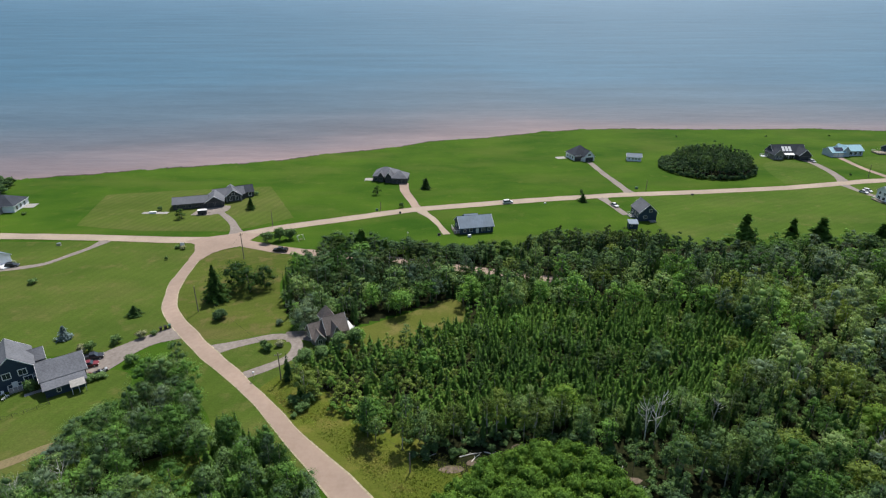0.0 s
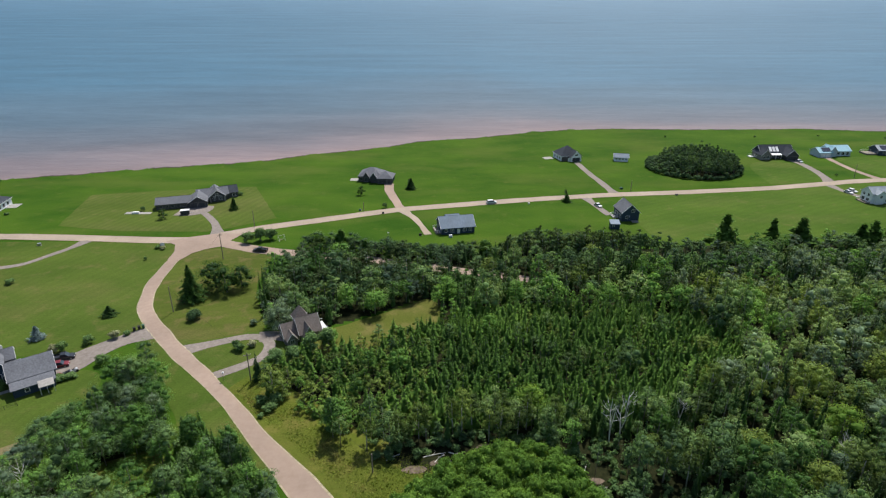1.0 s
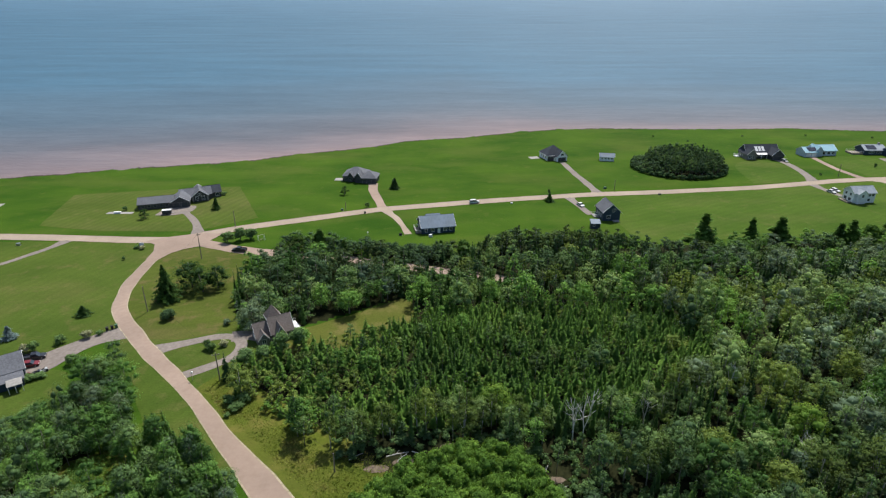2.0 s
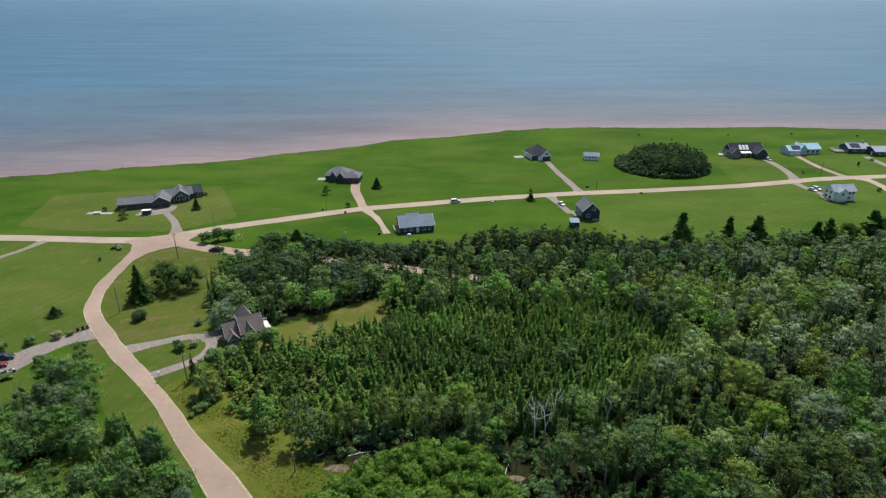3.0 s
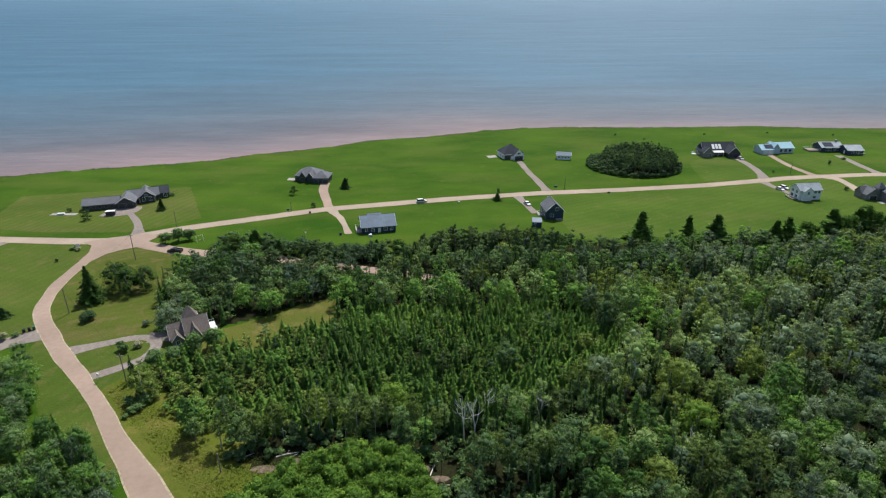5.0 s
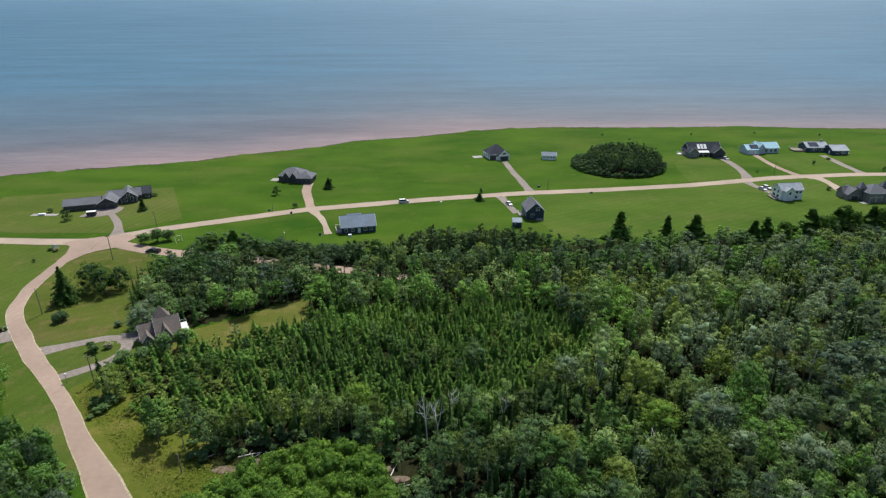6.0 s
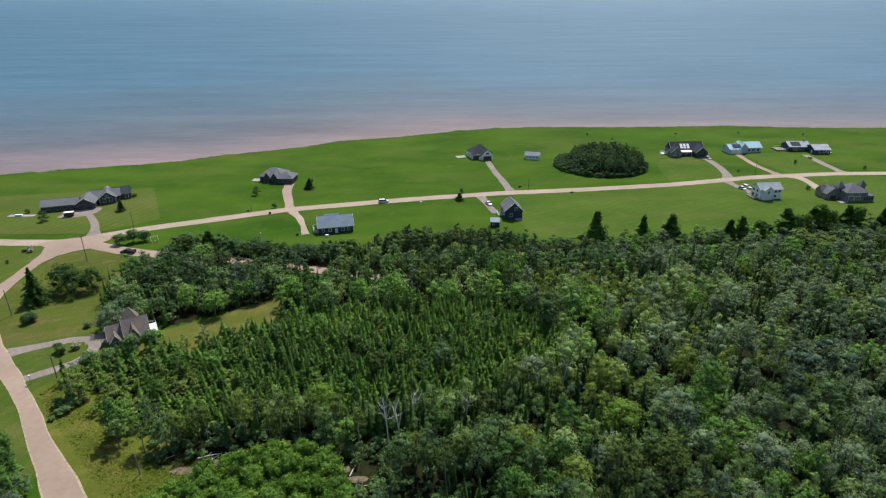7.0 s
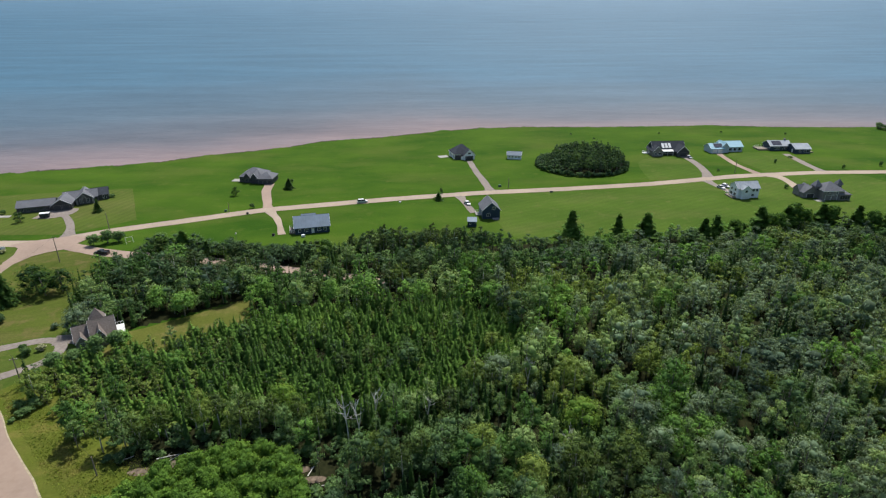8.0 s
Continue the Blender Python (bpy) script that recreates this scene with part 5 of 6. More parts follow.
# dark twin-wing house
a = house_at(281.0, 360.6, -1, "dark blue house with two pale metal roofs")
b = gable(a, 0, 13, 0, 10, 3.0, 2.4, "x", SIDING_NAVY, METAL_PALE, trim=WHITE)
for u in (3.4, 5.2, 8.0, 9.8):
    window(b, "S", u, 0.9, 1.3, 1.4)
b.add("solar_panel", slab((1.6, 0.5, 3.6), (7.4, 0.5, 3.6), (7.4, 4.2, 5.35), (1.6, 4.2, 5.35), 0.08), SOLAR)
chimney(a, 11, 5.5, 4.5, 6.6)
deck(a, -7, -0.02, 1, 8, 0.9, WOOD_POLE)
b = gable(a, 11.5, 21, -7.8, 3, 2.9, 2.3, "x", SIDING_NAVY, METAL_PALE, trim=WHITE)
for u in (3.2, 6.0, 7.9):
    window(b, "S", u, 0.9, 1.3, 1.4)
door(b, "W", 7.5)
deck(a, 21.02, 24, -6, 0, 0.6, WOOD_POLE, False)
# white two-storey house
a = house_at(213.6, 267.6, 5, "white two-storey house with pale metal roof")
a.scale = (0.9, 0.9, 0.95)
b = gable(a, 0, 12.2, 0, 8, 5.2, 2.6, "x", SIDING_WHITE, METAL_PALE, trim=WHITE)
for u, z in ((8.8, 1.0), (8.8, 3.5), (10.8, 3.5), (4.6, 3.4)):
    window(b, "S", u, z, 1.3, 1.2)
for u in (2.2, 5.4):
    window(b, "W", u, 0.9, 1.8, 1.5)
    window(b, "W", u, 3.4, 1.3, 1.3)
b = gable(a, 1.4, 6.2, -1.6, 5, 5.2, 1.9, "y", SIDING_WHITE, METAL_PALE, trim=WHITE)
window(b, "S", 2.4, 3.4, 1.2, 1.3)
deck(a, -2.6, -0.02, 0.5, 7.5, 0.6, WOOD_POLE)
# grey house with pointed turrets
a = house_at(253.2, 263.2, 1, "large grey shingled house with pointed turrets")
a.scale = (0.76, 0.78, 0.9)
b = hip(a, 0, 13.2, 0, 12, 5.0, 3.9, SIDING_GREY, SHINGLE_GREY, trim=WHITE)
for u in (2.6, 5.6, 8.6):
    window(b, "S", u, 3.6, 1.3, 1.1)
garage_door(b, "S", 3.2, 3.4, 2.8, SIDING_GREY)
garage_door(b, "S", 7.4, 3.4, 2.8, SIDING_GREY)
b = hip(a, 10, 17.4, -0.8, 6, 3.2, 1.6, SIDING_GREY, SHINGLE_GREY)
for u in (1.4, 3.0, 4.6, 6.2):
    window(b, "S", u, 0.8, 1.0, 1.7, SIDING_DARK)
b = hip(a, 13.4, 16.4, 7.4, 10.4, 6.6, 3.0, SIDING_GREY, SHINGLE_GREY)
window(b, "S", 1.5, 4.4, 1.0, 1.3, SIDING_DARK)
b = hip(a, -2.4, 1.6, 5.6, 9.6, 6.2, 3.4, SIDING_GREY, SHINGLE_GREY)
window(b, "S", 2.0, 4.4, 1.0, 1.3, SIDING_DARK)
b = gable(a, -9.4, 0, 5.4, 14, 3.0, 3.2, "y", SIDING_GREY, SHINGLE_GREY, trim=SIDING_GREY)
garage_door(b, "S", 4.7, 4.6, 2.3, SIDING_DARK)
gable(a, -9.8, -3, 9, 15.5, 3.0, 2.8, "x", SIDING_GREY, SHINGLE_GREY)
build("patio", *box(-4.5, 0.5, -2.2, 2.2, 0, 0.15, 0.03), CONCRETE, a, "pale paved entrance terrace")
# brown-roofed house in the clearing
a = house_at(-34.2, 144.3, 30, "brown-roofed house with steep gables and white trim")
a.scale = (0.8, 0.8, 0.8)
b = gable(a, 1.6, 9.4, 0, 8.2, 3.6, 4.6, "x", SIDING_GREY, SHINGLE_BROWN, trim=WHITE)
b = gable(a, -3.6, 2.4, 1.2, 8.4, 3.0, 3.8, "x", SIDING_GREY, SHINGLE_BROWN, trim=WHITE)
for u in (1.6, 4.4):
    window(b, "W", u, 0.9, 1.3, 1.5)
    window(b, "S", u, 0.9, 1.2, 1.5)
b = gable(a, 2.6, 6.4, -1.8, 4.5, 3.4, 3.6, "y", SIDING_GREY, SHINGLE_BROWN, trim=WHITE)
window(b, "S", 1.9, 3.0, 1.2, 1.5)
b = gable(a, -3.2, 0.2, -0.8, 4, 3.0, 2.2, "y", SIDING_GREY, SHINGLE_BROWN, trim=WHITE)
window(b, "S", 1.7, 1.0, 1.3, 1.6)
b = hip(a, 2.2, 6.8, 6.2, 10.8, 6.0, 4.8, SIDING_WHITE, SHINGLE_BROWN, trim=WHITE)
deck(a, 9.5, 12.4, 1, 7.5, 2.4, WHITE)
# navy house and garage by the driveway
a = house_at(-104.9, 126.4, 37, "navy two-storey house with grey gabled roof")
b = gable(a, -9.4, 0, 0, 10.5, 5.4, 3.9, "y", SIDING_NAVY, SHINGLE_GREY, trim=WHITE)
for u in (3.4, 6.8):
    window(b, "S", u, 3.5, 1.6, 1.5, edge=0.2)
window(b, "S", 7.6, 0.8, 1.7, 1.9, edge=0.2)
door(b, "S", 4.6, 1.1)
b = gable(a, -4, 2.4, 4.5, 9.5, 4.2, 1.9, "x", SIDING_NAVY, SHINGLE_GREY, trim=WHITE)
b = hip(a, 0.1, 3.2, -1.8, 4, 3.2, 1.2, SIDING_NAVY, SHINGLE_GREY, trim=WHITE)
for u in (0.9, 2.3):
    window(b, "S", u, 0.7, 1.0, 1.9, edge=0.2)
deck(a, -6.4, -3.4, -1.8, -0.02, 0.6, CONCRETE)
build("path", *box(-3.5, 6, -5.2, -3.9, 0, 0.08, 0.02), CONCRETE, a, "pale paved garden path")
a = tagged(empty("garage", -99.2, 121.2, 0, 37), "navy double garage with grey shingle roof", "garage")
b = gable(a, -0.8, 9.0, 1.2, 11.0, 3.5, 2.6, "x", SIDING_NAVY, SHINGLE_GREY, trim=WHITE)
window(b, "E", 4.9, 3.5, 1.3, 1.2, edge=0.22)
garage_door(b, "E", 7.0, 3.2, 2.3)
b = Block(a, -0.8, 8.8, -1.6, 1.2, 2.6)
b.add("wall", box(0.2, 9.2, 0, 2.8, 0, 2.5), SIDING_NAVY)
b.add("roof", slab((-0.2, -0.6, 2.5), (9.6, -0.6, 2.5), (9.6, 3.0, 3.5), (-0.2, 3.0, 3.5), 0.16), SHINGLE_GREY)
window(b, "S", 3.2, 0.9, 0.8, 0.9)
b.add("canopy", slab((5.6, -2.6, 2.3), (9.0, -2.6, 2.3), (9.0, 0.2, 2.75), (5.6, 0.2, 2.75), 0.14), CONCRETE, "pale lean-to canopy")
for u in (5.8, 7.3, 8.8):
    b.add("post", box(u - 0.07, u + 0.07, -2.5, -2.36, 0, 2.2), WHITE)
# two houses further along the shore and track
a = house_at(-197.3, 256.0, 8, "white bungalow with dark hipped roof by the shore")
b = hip(a, -16, 0, 0, 13, 3.0, 3.8, SIDING_WHITE, SHINGLE_DARK, trim=WHITE)
for u in (2.5, 6.0, 9.5):
    window(b, "E", u, 0.8, 1.6, 1.6)
gable(a, -12, -5, -3, 6, 3.0, 3.2, "y", SIDING_GREY, SHINGLE_DARK, trim=WHITE)
build("patio", *box(0.02, 5, 6, 12, 0, 0.15, 0.03), CONCRETE, a, "pale concrete patio")
a = house_at(-166.0, 191.0, -22, "grey-white house with deck beside gravel track")
b = gable(a, -10, 0, 2, 11, 3.2, 2.6, "x", SIDING_WHITE, METAL_ROOF, trim=WHITE)
window(b, "S", 7.5, 0.8, 1.6, 1.6)
deck(a, 0.02, 4, 5, 10, 0.5, WHITE)


# ---- vehicles ----
def vehicle(name, label, x, y, yaw, paint, length=4.6, width=1.85, height=1.5, kind="car", z=0.07):
    """A parked vehicle: body with bonnet and boot lines, glazed cabin, roof, four wheels, lamps."""
    ob = tagged(empty(name, x, y, z, yaw), label, name.split("_")[-1])
    L, w, h = length / 2, width / 2, height
    belt = h * 0.58
    prof = [(-L, 0.35), (-L, belt * 0.95), (-L + 0.12, belt), (L - 0.9, belt), (L - 0.15, belt * 0.82), (L, belt * 0.62), (L, 0.35), (L - 0.3, 0.26), (-L + 0.3, 0.26)]
    n = len(prof)
    v = [(px, sy * w * (0.96 if pz > 0.4 else 0.9), pz) for sy in (-1, 1) for px, pz in prof]
    build("body", v, [tuple(range(n))[::-1], tuple(range(n, 2 * n))] + [(k, (k + 1) % n, n + (k + 1) % n, n + k) for k in range(n)], paint, ob)
    c0, c1, r0, r1 = {"car": (-L + 0.5, L - 1.25, -L + 1.2, L - 2.0), "van": (-L + 0.12, L - 1.0, -L + 0.45, L - 1.8), "suv": (-L + 0.15, L - 1.25, -L + 0.5, L - 1.9), "pickup": (-L + 2.0, L - 1.35, -L + 2.25, L - 2.1)}[kind]
    wt = w * 0.82
    cab = [(c0, -w * 0.93, belt), (c1, -w * 0.93, belt), (c1, w * 0.93, belt), (c0, w * 0.93, belt), (r0, -wt, h - 0.06), (r1, -wt, h - 0.06), (r1, wt, h - 0.06), (r0, wt, h - 0.06)]
    cf = [(0, 1, 5, 4), (1, 2, 6, 5), (2, 3, 7, 6), (3, 0, 4, 7)]
    build("windows", cab, cf, GLASS, ob, "dark glazing")
    build("roof", *box(r0 - 0.05, r1 + 0.05, -wt - 0.03, wt + 0.03, h - 0.07, h, 0.03), paint, ob)
    if kind == "pickup":
        build("cargo_bed", *joined(box(-L, -L + 0.1, -w * 0.94, w * 0.94, belt, belt + 0.3), box(-L, c0, -w * 0.95, -w * 0.86, belt, belt + 0.3), box(-L, c0, w * 0.86, w * 0.95, belt, belt + 0.3)), paint, ob)
    for sx in (-L + 0.85, L - 0.9):
        for sy in (-1, 1):
            t = build("wheel", *tube([(sx, sy * (w - 0.2), 0.33), (sx, sy * (w + 0.02), 0.33)], [0.33, 0.33], 12), RUBBER, ob, "black tyre")
            build("rim", *tube([(sx, sy * (w + 0.02), 0.33), (sx, sy * (w + 0.04), 0.33)], [0.2, 0.19], 10), STEEL, t, "steel rim")
    for sy in (-1, 1):
        build("headlight", *box(L - 0.06, L + 0.02, sy * w * 0.7 - 0.18, sy * w * 0.7 + 0.18, belt * 0.66, belt * 0.82), WHITE, ob, "clear headlight")
        build("tail_light", *box(-L - 0.02, -L + 0.05, sy * w * 0.75 - 0.12, sy * w * 0.75 + 0.12, belt * 0.6, belt * 0.9), PAINT["red"], ob, "red tail light")
    return ob


vehicle("pickup_truck", "black pickup truck on the pink gravel road", -63.4, 210.9, 172, PAINT["black"], 5.7, 2.0, 1.85, "pickup")
vehicle("van", "white van on the pale gravel road", 31.5, 268.6, 14, PAINT["white"], 4.9, 1.95, 1.8, "van")
vehicle("car", "white car parked on the cottage driveway", 81.8, 264.2, -70, PAINT["white"], 4.5, 1.85, 1.5, "car")
vehicle("car", "dark car parked near the charcoal house", 222.3, 344.5, -80, PAINT["silver"], 4.6, 1.85, 1.5, "suv")
vehicle("car", "white car parked beside another white car", 213.6, 284.2, -70, PAINT["white"], 4.5, 1.85, 1.5, "car")
vehicle("car", "white car parked on the grey driveway", 217.0, 286.4, -70, PAINT["white"], 4.6, 1.85, 1.55, "suv")
vehicle("car", "dark red car parked by the navy garage", -95.6, 133.3, 22, PAINT["red"], 4.7, 1.9, 1.65, "suv")
vehicle("pickup_truck", "black pickup truck beside the red car", -96.6, 136.9, 22, PAINT["black"], 5.6, 2.0, 1.8, "pickup")
vehicle("car", "black car parked on the gravel track", -159.0, 197.0, 10, PAINT["black"], 4.6, 1.85, 1.6, "suv")


def trailer(x, y, yaw):
    ob = tagged(empty("trailer", x, y, 0.05, yaw), "black box trailer with a white roof", "trailer")
    build("body", *box(-1.9, 1.9, -1.0, 1.0, 0.5, 2.0, 0.04), SIDING_DARK, ob)
    build("roof", *box(-2.0, 2.0, -1.1, 1.1, 2.004, 2.16, 0.04), WHITE, ob, "white roof")
    build("drawbar", *joined(box(1.9, 3.0, -0.06, 0.06, 0.45, 0.55), box(2.85, 2.95, -0.05, 0.05, 0.0, 0.5)), STEEL, ob)
    for sy in (-1, 1):
        build("wheel", *tube([(0, sy * 0.85, 0.34), (0, sy * 1.08, 0.34)], [0.34, 0.34], 12), RUBBER, ob, "black tyre")
    return ob


trailer(-109.8, 253.6, 15)


def quad_bike(x, y, yaw, paint, label):
    ob = tagged(empty("quad_bike", x, y, 0.06, yaw), label, "quad bike")
    build("body", *joined(box(-0.8, 0.8, -0.3, 0.3, 0.4, 0.75, 0.1), box(0.35, 0.95, -0.5, 0.5, 0.62, 0.78, 0.05), box(-0.95, -0.4, -0.5, 0.5, 0.62, 0.78, 0.05)), paint, ob)
    build("seat", *box(-0.5, 0.2, -0.2, 0.2, 0.75, 0.9, 0.06), RUBBER, ob, "black seat")
    build("handlebar", *tube([(0.4, -0.4, 1.05), (0.35, 0, 0.95), (0.4, 0.4, 1.05)], [0.03, 0.03, 0.03], 5), RUBBER, ob)
    for sx in (-0.65, 0.65):
        for sy in (-0.5, 0.5):
            build("wheel", *tube([(sx, sy - 0.12, 0.28), (sx, sy + 0.12, 0.28)], [0.28, 0.28], 10), RUBBER, ob, "black tyre")


quad_bike(-93.4, 128.6, 60, PAINT["red"], "red quad bike parked at the gravel edge")
quad_bike(-91.6, 130.0, 55, PAINT["black"], "black quad bike parked at the gravel edge")
quad_bike(-90.4, 131.0, 50, PAINT["silver"], "silver quad bike parked at the gravel edge")


# ---- poles, wires, posts and small things ----
def utility_pole(x, y, height, yaw=0.0, arm=True, z=0.0):
    ob = tagged(empty("utility_pole", x, y, z, yaw), "weathered grey wooden utility pole with crossarm" if arm else "plain weathered wooden utility pole", "pole", "poles along the roads")
    build("post", *tube([(0, 0, -0.3), (0, 0, height * 0.5), (0, 0, height)], [0.17, 0.145, 0.11], 8), WOOD_POLE, ob)
    if arm:
        build("crossarm", *box(-0.9, 0.9, -0.07, 0.07, height - 0.8, height - 0.62), WOOD_POLE, ob)
        for u in (-0.8, 0.0, 0.8):
            build("insulator", *tube([(u, 0, height - 0.62), (u, 0, height - 0.4)], [0.06, 0.04], 6), WHITE, ob, "pale insulator")
    return ob


def wire(a, b, sag=0.8):
    p = [Vector(a).lerp(Vector(b), k / 12) - Vector((0, 0, sag * 4 * (k / 12) * (1 - k / 12))) for k in range(13)]
    tagged(build("wire", *tube(p, [0.018] * 13, 3), RUBBER), "thin black overhead wire between poles", "wire", "overhead wires")


POLES = [(-75.6, 204.0, 10.5, True), (-77.5, 163.2, 9.0, False), (-42.2, 127.0, 8.5, True), (-7.0, 94.8, 5.0, False), (-73.4, 237.4, 7.5, False), (104.7, 289.1, 5.5, False), (234.5, 312.2, 7.5, False), (-28.6, 257.5, 4.5, False)]
for x, y, height, arm in POLES:
    utility_pole(x, y, height, 20, arm)
for p, q in ((0, 1), (1, 2), (2, 3), (0, 4)):
    (xa, ya, za, _), (xb, yb, zb, _) = POLES[p], POLES[q]
    wire((xa, ya, za - 0.4), (xb, yb, zb - 0.4))
wire((20, 150, 10.5), (300, 165, 10.5), 1.5)


def lamp_post(x, y, height):
    ob = tagged(empty("lamp_post", x, y), "slim grey post with a white lantern", "lamp post")
    build("post", *tube([(0, 0, -0.1), (0, 0, height)], [0.07, 0.05], 6), STEEL, ob)
    build("lantern", *joined(box(-0.22, 0.22, -0.22, 0.22, height, height + 0.5, 0.08)), WHITE, ob, "white lantern head")


lamp_post(-14.0, 219.5, 4.2)
lamp_post(-49.2, 127.0, 2.2)


def sign_board(x, y, yaw):
    ob = tagged(empty("sign", x, y, 0, yaw), "small white sign board on posts", "sign")
    build("board", *box(-0.9, 0.9, -0.05, 0.05, 0.9, 2.2, 0.02), WHITE, ob)
    for u in (-0.8, 0.8):
        build("post", *box(u - 0.06, u + 0.06, -0.12, -0.052, 0, 2.3), WOOD_POLE, ob)


sign_board(-103.2, 214.6, 10)


def swing_frame(x, y, yaw):
    ob = tagged(empty("swing_frame", x, y, 0, yaw), "white A-frame garden swing on the grass", "swing")
    for u in (-1.3, 1.3):
        for s in (-1, 1):
            build("leg", *tube([(u, s * 0.9, 0), (u, 0, 2.4)], [0.06, 0.06], 5), WHITE, ob)
    build("beam", *tube([(-1.5, 0, 2.4), (1.5, 0, 2.4)], [0.06, 0.06], 5), WHITE, ob)
    build("seat", *box(-0.6, 0.6, -0.25, 0.25, 0.5, 0.58, 0.02), WOOD_POLE, ob)


swing_frame(-58.0, 222.2, 40)


def utility_box(x, y, material, label, w=1.4, d=0.9, h=1.0):
    ob = tagged(empty("utility_box", x, y, 0, 10), label, "box")
    build("cabinet", *box(-w / 2, w / 2, -d / 2, d / 2, 0.08, h, 0.06), material, ob)
    build("plinth", *box(-w / 2 - 0.1, w / 2 + 0.1, -d / 2 - 0.1, d / 2 + 0.1, 0, 0.08), CONCRETE, ob)


utility_box(11.2, 225.8, SIDING_WHITE, "pale utility box on the lawn by the house")
utility_box(-1.4, 227.6, RUBBER, "dark bin beside the gravel driveway", 1.1, 0.8, 0.9)
utility_box(100.5, 291.5, GREEN_BOX, "green utility box by the roadside")
utility_box(-30.5, 258.6, GREEN_BOX, "green utility box by the roadside", 1.1, 0.8, 0.8)
utility_box(-153.8, 217.2, STEEL, "grey utility box on the lawn")
utility_box(-19.4, 254.4, SIDING_DARK, "dark box by the roadside", 0.9, 0.7, 0.9)
utility_box(125.3, 281.0, SIDING_DARK, "dark mailbox cluster beside the road", 1.3, 0.6, 0.7)
utility_box(49.5, 268.2, WHITE, "white marker box beside the road", 0.9, 0.6, 0.5)
tagged(build("concrete_pad", *box(-138, -126.2, 253.8, 256.4, 0, 0.15, 0.03), CONCRETE), "long pale concrete pad beside the bungalow", "pad")
utility_box(-133.0, 254.6, WHITE, "white boat cover on the concrete pad", 3.0, 1.2, 0.9)


def waste_cart(x, y, yaw, material, label):
    ob = tagged(empty("waste_cart", x, y, 0.07, yaw), label, "waste cart", "waste carts at the driveway")
    low, high = [(-0.3, -0.32), (0.3, -0.32), (0.3, 0.32), (-0.3, 0.32)], [(-0.38, -0.42), (0.38, -0.42), (0.38, 0.42), (-0.38, 0.42)]
    v = [(a, b, 0.12) for a, b in low] + [(a, b, 1.15) for a, b in high]
    build("bin_body", v, [(3, 2, 1, 0), (4, 5, 6, 7), (0, 1, 5, 4), (1, 2, 6, 5), (2, 3, 7, 6), (3, 0, 4, 7)], material, ob)
    build("lid", *box(-0.42, 0.42, -0.48, 0.46, 1.154, 1.24, 0.05), material, ob)
    build("handle", *tube([(-0.3, 0.52, 1.12), (0.3, 0.52, 1.12)], [0.025, 0.025], 5), RUBBER, ob)
    for sx in (-0.33, 0.33):
        build("wheel", *tube([(sx - 0.04, 0.34, 0.13), (sx + 0.04, 0.34, 0.13)], [0.13, 0.13], 10), RUBBER, ob, "black wheel")


waste_cart(-84.2, 151.6, 30, RUBBER, "black plastic waste cart at the driveway's mouth")
waste_cart(-83.2, 152.5, 35, RUBBER, "black plastic waste cart at the driveway's mouth")
waste_cart(-82.3, 153.3, 28, GREEN_BOX, "green plastic waste cart at the driveway's mouth")

# ---- single trees and shrubs ----
for x, y, tall, wide in ((-89.7, 260.8, 0.9, 1.35), (-8.4, 292.2, 0.85, 1.6), (68.2, 271.1, 0.6, 1.35), (-96.6, 161.1, 0.5, 1.3)):
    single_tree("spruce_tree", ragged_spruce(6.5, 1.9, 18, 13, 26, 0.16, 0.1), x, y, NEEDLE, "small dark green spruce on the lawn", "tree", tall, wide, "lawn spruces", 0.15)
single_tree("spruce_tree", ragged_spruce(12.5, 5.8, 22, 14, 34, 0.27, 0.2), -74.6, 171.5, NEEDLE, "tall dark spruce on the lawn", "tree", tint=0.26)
for x, y, tall, wide in ((-70.0, 180.5, 1.05, 1.25), (-65.0, 176.8, 0.9, 1.15), (-61.0, 180.0, 0.85, 1.0)):
    single_tree("pine_tree", crown_tree(10.5, 4.6, 15, 1500, 0.22, 0.22, 0.22, 0.25), x, y, NEEDLE, "spreading dark green pine on the lawn", "tree", tall, wide, "spreading pines", 0.2)
single_tree("spruce_tree", ragged_spruce(4.4, 2.1, 14, 11, 26, 0.17, 0.09), -110.4, 147.4, BLUE_NEEDLE, "small blue spruce on the lawn", "tree", 0.95, 1.3)
single_tree("silver_tree", crown_tree(8.5, 4.6, 20, 2600, 0.19, 0.12, 0.2), -41.5, 154.5, SILVER, "silvery green spreading tree by the house", "tree", tint=0.75)
for x, y in ((-32.9, 281.9), (-117.0, 247.8)):
    single_tree("pine_tree", crown_tree(4.4, 1.7, 10, 700, 0.14, 0.14, 0.09, 0.3), x, y, NEEDLE, "small dark pine on the lawn", "tree", 1.15, 1.4, "lawn pines", 0.2)
